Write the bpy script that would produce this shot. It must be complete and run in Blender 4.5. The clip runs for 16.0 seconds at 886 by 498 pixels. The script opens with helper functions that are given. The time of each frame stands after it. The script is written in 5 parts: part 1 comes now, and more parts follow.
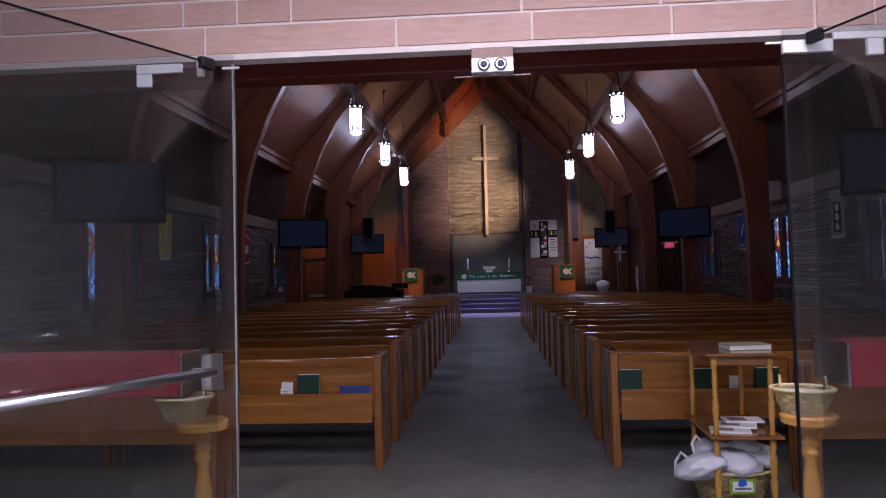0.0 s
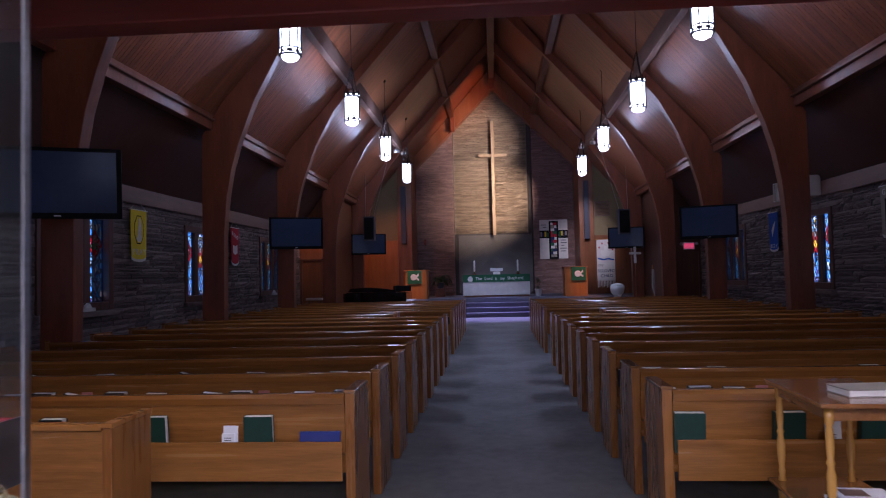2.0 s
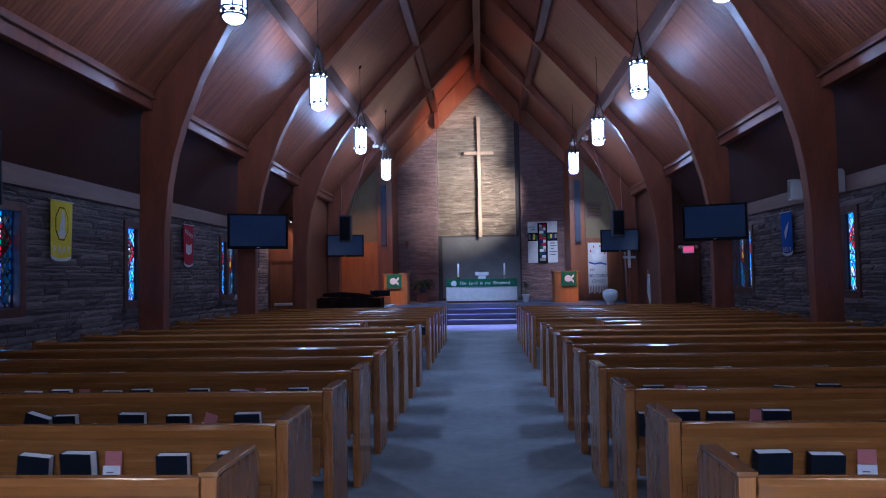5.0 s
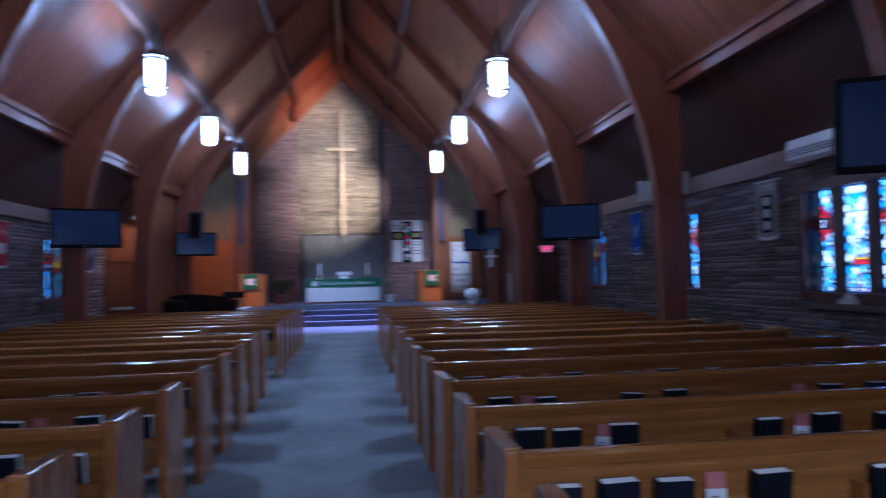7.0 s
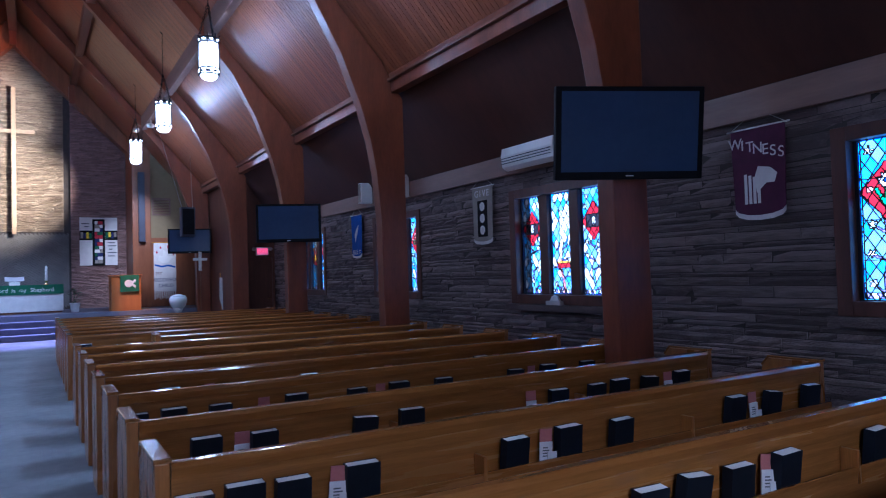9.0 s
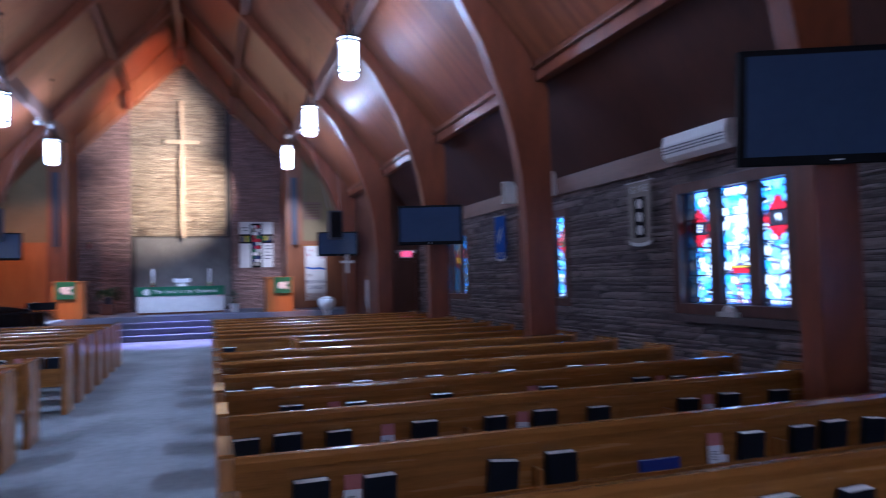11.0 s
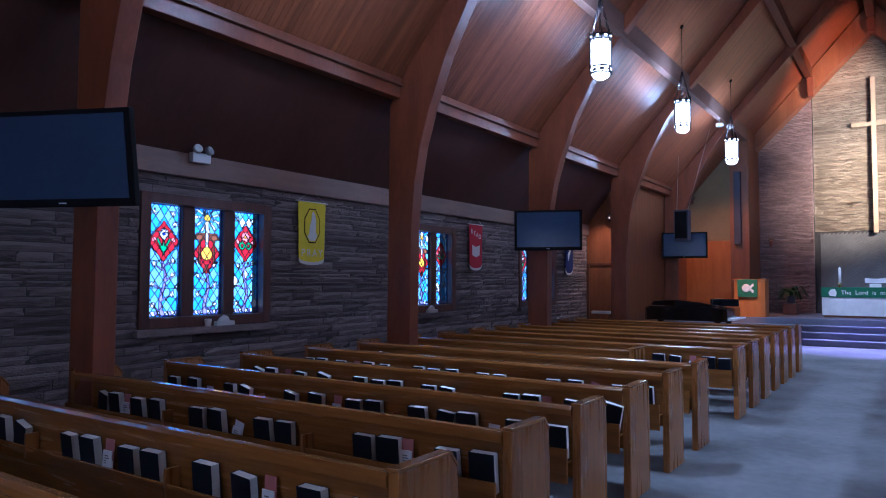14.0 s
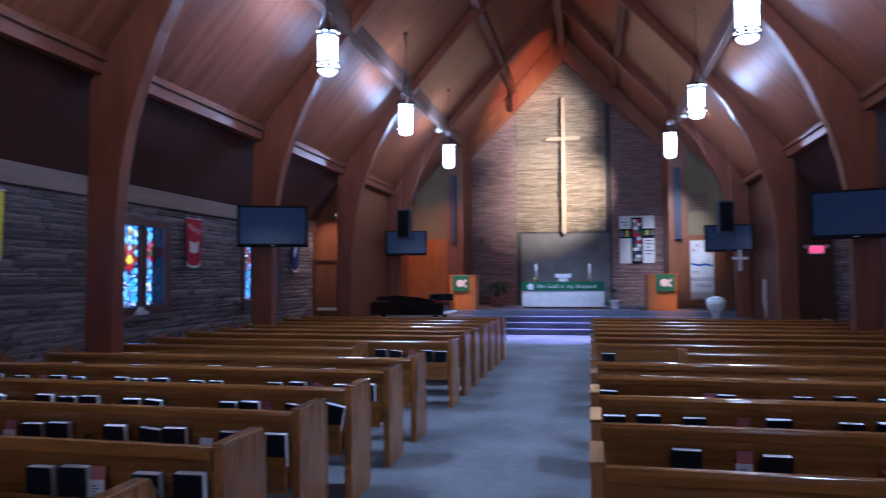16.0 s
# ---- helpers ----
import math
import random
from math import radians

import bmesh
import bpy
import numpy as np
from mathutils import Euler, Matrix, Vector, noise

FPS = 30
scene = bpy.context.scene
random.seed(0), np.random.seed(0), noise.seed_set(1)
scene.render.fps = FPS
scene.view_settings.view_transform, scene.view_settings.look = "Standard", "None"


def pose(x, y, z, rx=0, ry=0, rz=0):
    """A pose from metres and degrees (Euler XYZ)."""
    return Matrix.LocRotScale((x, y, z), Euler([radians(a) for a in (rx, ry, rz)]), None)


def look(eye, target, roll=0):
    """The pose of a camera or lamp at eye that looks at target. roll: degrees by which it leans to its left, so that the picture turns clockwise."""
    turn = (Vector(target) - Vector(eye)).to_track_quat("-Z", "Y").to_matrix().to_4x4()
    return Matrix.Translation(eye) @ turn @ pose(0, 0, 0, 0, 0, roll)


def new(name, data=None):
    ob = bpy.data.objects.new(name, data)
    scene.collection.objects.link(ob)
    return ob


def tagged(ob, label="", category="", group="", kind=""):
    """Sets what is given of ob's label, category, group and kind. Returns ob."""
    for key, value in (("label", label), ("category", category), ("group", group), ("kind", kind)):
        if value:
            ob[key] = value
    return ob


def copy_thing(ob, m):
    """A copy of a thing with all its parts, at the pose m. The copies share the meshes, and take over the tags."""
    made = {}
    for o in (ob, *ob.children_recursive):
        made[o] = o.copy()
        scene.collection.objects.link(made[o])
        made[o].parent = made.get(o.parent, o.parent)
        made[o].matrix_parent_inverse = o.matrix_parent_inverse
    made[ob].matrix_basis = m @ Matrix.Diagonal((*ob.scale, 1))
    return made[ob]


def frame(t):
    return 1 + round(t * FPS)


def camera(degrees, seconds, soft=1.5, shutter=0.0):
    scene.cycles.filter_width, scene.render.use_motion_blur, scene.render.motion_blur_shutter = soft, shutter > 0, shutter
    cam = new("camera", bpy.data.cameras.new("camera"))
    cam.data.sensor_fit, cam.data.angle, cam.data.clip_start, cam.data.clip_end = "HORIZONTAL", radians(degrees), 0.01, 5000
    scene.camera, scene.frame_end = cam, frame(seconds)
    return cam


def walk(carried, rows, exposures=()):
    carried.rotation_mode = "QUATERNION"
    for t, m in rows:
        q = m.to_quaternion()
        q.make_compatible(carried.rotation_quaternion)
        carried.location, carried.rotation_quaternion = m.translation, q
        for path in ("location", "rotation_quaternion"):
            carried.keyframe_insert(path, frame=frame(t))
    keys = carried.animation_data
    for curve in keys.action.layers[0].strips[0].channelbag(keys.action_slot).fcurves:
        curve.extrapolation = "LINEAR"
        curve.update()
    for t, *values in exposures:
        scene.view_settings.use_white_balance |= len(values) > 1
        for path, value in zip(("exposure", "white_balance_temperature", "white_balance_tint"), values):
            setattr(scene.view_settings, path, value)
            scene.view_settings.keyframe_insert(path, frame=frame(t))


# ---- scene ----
cam = camera(64.8, 16.0, soft=1.05, shutter=0.5)
PATH = [
    (0, (-0.03, -5.379, 1.494), (-0.157, -3.384, 1.568), -1.4),
    (0.5, (-0.041, -5.09, 1.514), (-0.173, -3.096, 1.589), -1.4),
    (1, (-0.047, -4.766, 1.532), (-0.183, -2.772, 1.608), -1.4),
    (1.5, (-0.04, -4.398, 1.534), (-0.181, -2.405, 1.61), -1.3),
    (2, (-0.042, -4.027, 1.54), (-0.189, -2.034, 1.617), -1.3),
    (2.5, (-0.045, -3.643, 1.54), (-0.199, -1.65, 1.618), -1.3),
    (3, (-0.036, -3.29, 1.547), (-0.166, -1.296, 1.625), -1.3),
    (3.2, (-0.035, -3.151, 1.579), (-0.164, -1.156, 1.638), -1.4),
    (5.3, (0.098, -2.253, 1.534), (-0.013, -0.258, 1.624), -0.9),
    (5.5, (0.158, -2.188, 1.555), (0.044, -0.192, 1.638), -1.3),
    (6, (0.187, -2.083, 1.565), (0.184, -0.085, 1.645), -1.3),
    (6.5, (0.219, -1.949, 1.569), (0.211, 0.049, 1.65), -1.4),
    (7, (0.297, -1.799, 1.57), (0.557, 0.183, 1.647), -1.3),
    (7.5, (0.292, -1.719, 1.597), (0.992, 0.153, 1.658), -1.8),
    (8, (0.337, -1.518, 1.596), (1.059, 0.346, 1.659), -1.7),
    (8.2, (0.373, -1.407, 1.586), (1.219, 0.404, 1.649), -1.6),
    (10.3, (0.734, -0.601, 1.615), (1.8, 1.09, 1.681), -1.7),
    (10.5, (0.8, -0.524, 1.624), (1.828, 1.19, 1.692), -1.5),
    (11, (0.852, -0.33, 1.627), (1.488, 1.565, 1.709), -1.4),
    (11.5, (0.943, -0.133, 1.667), (1.22, 1.846, 1.754), -1.2),
    (12, (0.97, 0.031, 1.663), (0.708, 2.012, 1.761), -0.8),
    (12.5, (0.972, 0.186, 1.673), (0.267, 2.055, 1.771), -0.1),
    (13, (0.955, 0.34, 1.663), (-0.04, 2.072, 1.762), 0.2),
    (13.5, (0.951, 0.423, 1.674), (-0.155, 2.087, 1.768), 0.3),
    (14, (0.933, 0.501, 1.676), (-0.184, 2.157, 1.769), 0.2),
    (14.5, (0.914, 0.571, 1.675), (-0.213, 2.221, 1.766), 0.1),
    (15, (0.929, 0.62, 1.689), (0.015, 2.396, 1.774), -0.1),
    (15.5, (0.915, 0.653, 1.69), (0.242, 2.534, 1.775), -0.3),
    (16, (0.897, 0.689, 1.697), (0.484, 2.644, 1.779), -0.3),
]
walk(cam, [(t, look(e, g, r)) for t, e, g, r in PATH], [(0.0, -0.32, 5900, 31), (1.0, -0.12, 5900, 34), (2.0, 0.04, 5550, 32), (3.0, 0.20, 4950, 23), (5.5, 0.70, 4400, 17), (8.0, 0.84, 4380, 15), (10.5, 1.34, 4850, 20), (11.2, 1.28, 4750, 19), (12.0, 0.98, 4720, 18), (13.0, 1.02, 4720, 18), (14.5, 1.14, 4720, 18), (16.0, 1.16, 4700, 18)])

# ---------------- light ----------------
world = bpy.data.worlds.new("world")
scene.world = world
world.use_nodes = True
_wn = world.node_tree.nodes
_sky = _wn.new("ShaderNodeTexSky")
_sky.sky_type, _sky.sun_disc, _sky.sun_elevation, _sky.sun_rotation = "NISHITA", False, radians(35), radians(120)
world.node_tree.links.new(_sky.outputs[0], _wn["Background"].inputs[0])
_wn["Background"].inputs[1].default_value = 0.1


def lamp(name, kind, power, color, at, to=None, **extra):
    data = bpy.data.lights.new(name, kind)
    data.energy, data.color = power, color
    if "size" in extra:
        data.shape, data.size, data.size_y = "RECTANGLE", extra["size"], extra["size_y"]
    if kind == "SPOT":
        data.spot_size, data.spot_blend, data.shadow_soft_size = radians(extra["cone"]), extra.get("blend", 0.6), extra.get("soft", 0.04)
    ob = new(name, data)
    ob.matrix_world = look(at, to) if to else Matrix.Translation(at)
    return ob


PENDANT_WHITE = (0.86, 0.92, 1.0)
# each lantern is open below and throws light down the nave
for _x in (-3.04, 3.04):
    for _y in (1.6, 6.2, 10.77, 15.42, 20.2):
        lamp("lantern_downlight", "SPOT", 235 if _y > 2 else 34, (0.66, 0.80, 1.0), (_x, _y, 4.78), (_x * 0.62, _y, 0.0), cone=106, blend=0.9, soft=0.16)
        lamp("lantern_uplight", "SPOT", 100 if _y > 2 else 22, (0.70, 0.82, 1.0), (_x, _y, 5.56), (_x * 1.45, _y, 7.6), cone=112, blend=0.9)
        lamp("lantern_bulb", "POINT", 34 if _y > 2 else 16, (0.70, 0.82, 1.0), (_x, _y, 5.16)).data.shadow_soft_size = 0.09
# track heads on the middle purlins light the cross wall and the chancel
lamp("cross_spot_lamp", "SPOT", 3900, (1.0, 0.77, 0.48), (3.25, 21.3, 6.0), (-0.25, 26.45, 4.75), cone=40, blend=1.0)
lamp("high_cross_spot_lamp", "SPOT", 2700, (1.0, 0.80, 0.55), (3.3, 20.5, 6.05), (-1.0, 26.45, 7.3), cone=36, blend=1.0)
lamp("gable_spot_lamp", "SPOT", 1350, (1.0, 0.34, 0.11), (3.2, 21.4, 5.95), (-1.7, 25.6, 9.1), cone=36, blend=0.9)
# added violet light high over the steps, with no fixture of its own
lamp("step_fill_lamp", "SPOT", 6600, (0.50, 0.44, 1.0), (0.2, 22.6, 9.1), (0.0, 20.6, 0.0), cone=27, blend=0.8)
# unseen warm lamp added behind the last arch, not one of the track heads
lamp("unseen_choir_lamp", "SPOT", 95, (1.0, 0.36, 0.10), (-4.25, 22.5, 4.9), (-4.35, 24.7, 1.0), cone=105, blend=1.0)
lamp("aisle_spot_lamp", "SPOT", 38, (1.0, 0.62, 0.38), (-5.55, 17.72, 3.35), (-5.95, 18.4, 1.0), cone=125, blend=1.0)
lamp("lectern_spot_lamp", "SPOT", 800, (1.0, 0.42, 0.14), (3.3, 19.8, 5.9), (3.0, 22.4, 1.2), cone=24, blend=0.9)
lamp("pulpit_spot_lamp", "SPOT", 750, (1.0, 0.42, 0.14), (-3.3, 19.8, 5.9), (-3.1, 22.8, 1.2), cone=26, blend=0.9)
lamp("altar_spot_lamp", "SPOT", 650, (0.8, 0.88, 1.0), (-2.6, 20.4, 6.6), (-0.3, 24.6, 1.7), cone=36, blend=0.9)
# added light that brightens the patchwork hanging and the pale banner
lamp("quilt_fill_lamp", "SPOT", 650, (1.0, 0.92, 0.86), (3.2, 20.1, 6.0), (3.6, 25.6, 2.3), cone=34, blend=0.9)
# area lamp added in place of the hall's unseen entrance windows
lamp("hall_window_lamp", "AREA", 40, (0.90, 0.95, 1.0), (0.0, -6.6, 1.6), (0.0, 0.0, 1.3), size=3.2, size_y=2.0)
# warm downlights added out of view to brighten the bench backs and last pews
lamp("back_downlight_west", "SPOT", 105, (1.0, 0.84, 0.55), (-2.6, -1.55, 3.27), (-2.3, -1.25, 0.0), cone=88, blend=0.9)
lamp("back_downlight_east", "SPOT", 65, (1.0, 0.84, 0.55), (2.6, -1.55, 3.27), (2.3, -1.25, 0.0), cone=88, blend=0.9)
# fluorescent panel of the entrance hall
lamp("hall_panel_lamp", "AREA", 165, (0.97, 0.97, 1.0), (0.3, -4.3, 2.98), (0.3, -4.3, 0), size=2.4, size_y=1.2)

# ---------------- materials ----------------


def material(name, base, dark=None, scale=4.0, stretch=(1, 1, 1), rough=0.5, metal=0.0, bump=0.0, fine=0.0, spec=0.5, piece=0.0, coat=0.0, island=False):
    """Two scales of variation between base and dark, grain along the stretched axis, and relief."""
    m = bpy.data.materials.new(name)
    m.use_nodes = True
    nt, nodes = m.node_tree, m.node_tree.nodes
    p = nodes["Principled BSDF"]
    p.inputs["Roughness"].default_value, p.inputs["Metallic"].default_value = rough, metal
    p.inputs["Specular IOR Level"].default_value = spec
    p.inputs["Coat Weight"].default_value = coat
    dark = dark or tuple(c * 0.6 for c in base)
    co = nodes.new("ShaderNodeTexCoord")
    mp = nodes.new("ShaderNodeMapping")
    mp.inputs["Scale"].default_value = stretch
    nt.links.new(co.outputs["Object"], mp.inputs[0])
    big = nodes.new("ShaderNodeTexNoise")
    big.inputs["Scale"].default_value, big.inputs["Detail"].default_value = scale, 6
    small = nodes.new("ShaderNodeTexNoise")
    small.inputs["Scale"].default_value, small.inputs["Detail"].default_value = scale * 9, 3
    for n in (big, small):
        nt.links.new(mp.outputs[0], n.inputs[0])
    add = nodes.new("ShaderNodeMath")
    add.operation = "MULTIPLY_ADD"
    add.inputs[1].default_value = 0.4
    nt.links.new(small.outputs[0], add.inputs[0])
    sub = nodes.new("ShaderNodeMath")
    sub.operation = "SUBTRACT"
    sub.inputs[1].default_value = 0.2
    nt.links.new(big.outputs[0], sub.inputs[0])
    nt.links.new(sub.outputs[0], add.inputs[2])
    fac = add.outputs[0]
    if piece:
        rnd = nodes.new("ShaderNodeNewGeometry" if island else "ShaderNodeObjectInfo")
        ma = nodes.new("ShaderNodeMath")
        ma.operation = "MULTIPLY_ADD"
        ma.inputs[1].default_value = piece
        nt.links.new(rnd.outputs["Random Per Island" if island else "Random"], ma.inputs[0])
        nt.links.new(fac, ma.inputs[2])
        s2 = nodes.new("ShaderNodeMath")
        s2.operation = "SUBTRACT"
        s2.inputs[1].default_value = piece / 2
        nt.links.new(ma.outputs[0], s2.inputs[0])
        fac = s2.outputs[0]
    ramp = nodes.new("ShaderNodeValToRGB")
    ramp.color_ramp.elements[0].position, ramp.color_ramp.elements[1].position = 0.28, 0.72
    ramp.color_ramp.elements[0].color, ramp.color_ramp.elements[1].color = (*dark, 1), (*base, 1)
    nt.links.new(fac, ramp.inputs[0])
    nt.links.new(ramp.outputs[0], p.inputs["Base Color"])
    if fine:
        mr = nodes.new("ShaderNodeMath")
        mr.operation = "MULTIPLY_ADD"
        mr.inputs[1].default_value, mr.inputs[2].default_value = fine, rough - fine / 2
        nt.links.new(big.outputs[0], mr.inputs[0])
        nt.links.new(mr.outputs[0], p.inputs["Roughness"])
    if bump:
        b = nodes.new("ShaderNodeBump")
        b.inputs["Strength"].default_value, b.inputs["Distance"].default_value = 0.6, bump
        nt.links.new(small.outputs[0], b.inputs["Height"])
        nt.links.new(b.outputs[0], p.inputs["Normal"])
    return m


def glowing(name, color, strength):
    m = bpy.data.materials.new(name)
    m.use_nodes = True
    p = m.node_tree.nodes["Principled BSDF"]
    p.inputs["Base Color"].default_value = (*color, 1)
    p.inputs["Emission Color"].default_value = (*color, 1)
    p.inputs["Emission Strength"].default_value = strength
    return m


def tinted(name, color, gloss=0.08):
    """A thin pane: light goes straight through in its colour, with a weak mirror on top."""
    m = bpy.data.materials.new(name)
    m.use_nodes = True
    nt, nodes = m.node_tree, m.node_tree.nodes
    nodes.remove(nodes["Principled BSDF"])
    tr, gl, mix = nodes.new("ShaderNodeBsdfTransparent"), nodes.new("ShaderNodeBsdfGlossy"), nodes.new("ShaderNodeMixShader")
    tr.inputs[0].default_value = (*color, 1)
    gl.inputs["Roughness"].default_value = 0.03
    mix.inputs[0].default_value = gloss
    nt.links.new(tr.outputs[0], mix.inputs[1])
    nt.links.new(gl.outputs[0], mix.inputs[2])
    nt.links.new(mix.outputs[0], nodes["Material Output"].inputs[0])
    return m


M_PEW_RAIL = material("varnished_rail_oak", (0.27, 0.105, 0.022), (0.17, 0.06, 0.012), 2.2, (0.5, 6, 9), 0.17, bump=0.0005, fine=0.15, piece=0.2, coat=0.7)
M_PEW_CAP = material("varnished_cap_oak", (0.30, 0.135, 0.04), (0.19, 0.075, 0.02), 3.0, (5, 0.8, 5), 0.16, bump=0.0005, fine=0.2, piece=0.25, coat=0.8)
M_PEW = material("pew_oak", (0.325, 0.132, 0.029), (0.17, 0.063, 0.013), 2.2, (0.5, 6, 9), 0.25, bump=0.0006, fine=0.2, piece=0.2, coat=0.2)
M_PEW_END = material("pew_end_oak", (0.37, 0.146, 0.030), (0.20, 0.069, 0.014), 2.2, (6, 6, 0.6), 0.28, bump=0.0006, fine=0.2, piece=0.25, coat=0.2)
M_ARCH = material("mahogany_arch", (0.235, 0.066, 0.026), (0.135, 0.036, 0.015), 1.4, (3, 3, 0.7), 0.36, bump=0.0005, fine=0.15)
M_BOARD = material("ceiling_board", (0.28, 0.092, 0.037), (0.145, 0.044, 0.018), 1.1, (0.7, 7, 0.7), 0.34, bump=0.0006, fine=0.15, piece=0.2, island=True)
M_PURLIN = material("purlin_wood", (0.20, 0.074, 0.034), (0.12, 0.042, 0.02), 1.6, (5, 0.5, 5), 0.33, bump=0.0005)
# roof wood in a darker copy: the dimness under the ridge is in the colour
M_BEAM = material("dim_beam_wood", (0.16, 0.052, 0.022), (0.095, 0.03, 0.013), 1.6, (5, 0.5, 5), 0.5, bump=0.0005)
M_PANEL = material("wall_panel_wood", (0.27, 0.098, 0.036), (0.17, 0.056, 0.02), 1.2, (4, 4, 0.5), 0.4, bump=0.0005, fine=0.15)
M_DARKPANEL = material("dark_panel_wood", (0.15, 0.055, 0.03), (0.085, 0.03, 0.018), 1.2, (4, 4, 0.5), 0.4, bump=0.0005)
# smooth dark eaves wood, with the shade behind the purlin put into its colour
M_EAVES = material("dark_shaded_panel", (0.074, 0.025, 0.015), (0.040, 0.013, 0.009), 0.8, (0.6, 1.5, 0.6), 0.5, bump=0.0004)
M_FASCIA = material("fascia_wood", (0.23, 0.135, 0.10), (0.155, 0.09, 0.068), 1.3, (4, 0.5, 4), 0.5, bump=0.0005)
M_STONE = material("ledge_stone", (0.25, 0.198, 0.188), (0.105, 0.080, 0.077), 4.0, (1, 1, 2.2), 0.85, bump=0.03, piece=0.55)
M_STONE_FAR = material("ledge_stone_joined", (0.25, 0.198, 0.188), (0.105, 0.080, 0.077), 4.0, (1, 1, 2.2), 0.85, bump=0.03, piece=0.55, island=True)
M_CHANCEL = material("chancel_stone", (0.42, 0.335, 0.24), (0.27, 0.205, 0.145), 2.4, (1, 1, 3), 0.85, bump=0.008, piece=0.5, island=True)
M_BRICK_CH = material("chancel_brick", (0.33, 0.21, 0.19), (0.22, 0.135, 0.12), 2.4, (1, 1, 3), 0.85, bump=0.004, piece=0.45, island=True)
M_MORTAR = material("mortar", (0.075, 0.064, 0.06), (0.05, 0.043, 0.041), 8, rough=0.95, bump=0.004)
M_BRICK = material("pink_brick", (0.48, 0.315, 0.265), (0.38, 0.235, 0.19), 5, rough=0.8, bump=0.003, piece=0.4)
M_JOINT = material("pale_joint", (0.64, 0.57, 0.53), (0.52, 0.45, 0.41), 9, rough=0.9, bump=0.003)
M_CARPET = material("grey_blue_carpet", (0.205, 0.198, 0.188), (0.125, 0.121, 0.116), 1.0, rough=0.95, bump=0.004, spec=0.1)
M_STEP = material("violet_grey_carpet", (0.20, 0.19, 0.23), (0.15, 0.145, 0.18), 1.5, rough=0.95, bump=0.004, spec=0.1)
M_PLASTER = material("olive_plaster", (0.24, 0.185, 0.095), (0.19, 0.145, 0.075), 1.2, rough=0.8, bump=0.001)
M_WHITE = material("white_paint", (0.82, 0.81, 0.79), (0.74, 0.73, 0.71), 3, rough=0.55, bump=0.0005)
M_BLACK = material("black_plastic", (0.010, 0.010, 0.012), (0.007, 0.007, 0.008), 6, rough=0.55, spec=0.06)
# blue of the windows' reflection is put into the screen's base colour
M_SCREEN = material("dark_screen", (0.044, 0.068, 0.128), (0.037, 0.057, 0.110), 1.5, rough=0.12, spec=0.10)
M_METAL = material("brushed_metal", (0.62, 0.62, 0.63), (0.5, 0.5, 0.51), 9, (1, 1, 8), 0.28, 1.0)
M_PALE_METAL = material("satin_aluminium", (0.72, 0.71, 0.70), (0.60, 0.59, 0.58), 9, rough=0.5, metal=0.4)
M_IRON = material("black_iron", (0.02, 0.02, 0.022), (0.012, 0.012, 0.013), 8, rough=0.5, metal=0.6)
M_GREY = material("grey_cabinet", (0.045, 0.052, 0.085), (0.034, 0.04, 0.065), 3, rough=0.6)
M_LEAD = material("lead_came", (0.03, 0.03, 0.035), (0.02, 0.02, 0.022), 9, rough=0.6, metal=0.4)
M_FRAME = material("window_wood", (0.115, 0.042, 0.026), (0.065, 0.024, 0.016), 1.8, (5, 5, 0.7), 0.45, bump=0.0005)
M_CROSS = material("pale_cross_wood", (0.50, 0.37, 0.24), (0.40, 0.28, 0.17), 1.6, (5, 5, 0.6), 0.5, bump=0.0005)
M_GLASS = tinted("door_glass", (0.86, 0.87, 0.88), 0.05)
M_SHADE = glowing("lit_lantern_glass", PENDANT_WHITE, 8.0)
M_BOOK = material("black_book_cover", (0.009, 0.012, 0.020), (0.006, 0.008, 0.012), 5, rough=0.55, piece=0.2, spec=0.15)
M_BOOK_GREEN = material("green_book_cover", (0.007, 0.042, 0.027), (0.005, 0.028, 0.018), 5, rough=0.5)
M_BOOK_BLUE = material("blue_book_cover", (0.016, 0.03, 0.20), (0.01, 0.02, 0.13), 5, rough=0.5)
M_PAGES = material("book_pages", (0.76, 0.73, 0.67), (0.64, 0.61, 0.56), 2, (1, 1, 40), 0.8)
M_PAPER = material("white_paper", (0.76, 0.75, 0.78), (0.66, 0.65, 0.68), 5, rough=0.7)
M_PINK = material("pink_card", (0.50, 0.17, 0.16), (0.40, 0.13, 0.12), 5, rough=0.7)
M_INK = material("grey_ink", (0.16, 0.16, 0.18), (0.12, 0.12, 0.13), 5, rough=0.8)
M_MAPLE = material("turned_oak", (0.56, 0.29, 0.06), (0.40, 0.185, 0.035), 2, (5, 5, 0.7), 0.25, bump=0.0004, coat=0.3)
M_SHELF = material("dark_varnished_oak", (0.27, 0.11, 0.03), (0.17, 0.062, 0.016), 2, (5, 0.7, 5), 0.22, bump=0.0004, coat=0.4)
M_WICKER = material("wicker", (0.72, 0.60, 0.31), (0.50, 0.39, 0.18), 14, rough=0.6, bump=0.004)
M_RED = material("dark_red_cloth", (0.30, 0.016, 0.022), (0.21, 0.011, 0.014), 6, rough=0.8, bump=0.001)
M_DKRED = material("dark_red_beam", (0.27, 0.052, 0.034), (0.18, 0.035, 0.024), 1.3, (0.5, 5, 5), 0.42, bump=0.0005)
M_GREEN = material("green_cloth", (0.02, 0.14, 0.065), (0.014, 0.10, 0.045), 8, rough=0.85, bump=0.001)
M_LIME = material("lime_card", (0.25, 0.42, 0.03), (0.19, 0.33, 0.02), 8, rough=0.7)
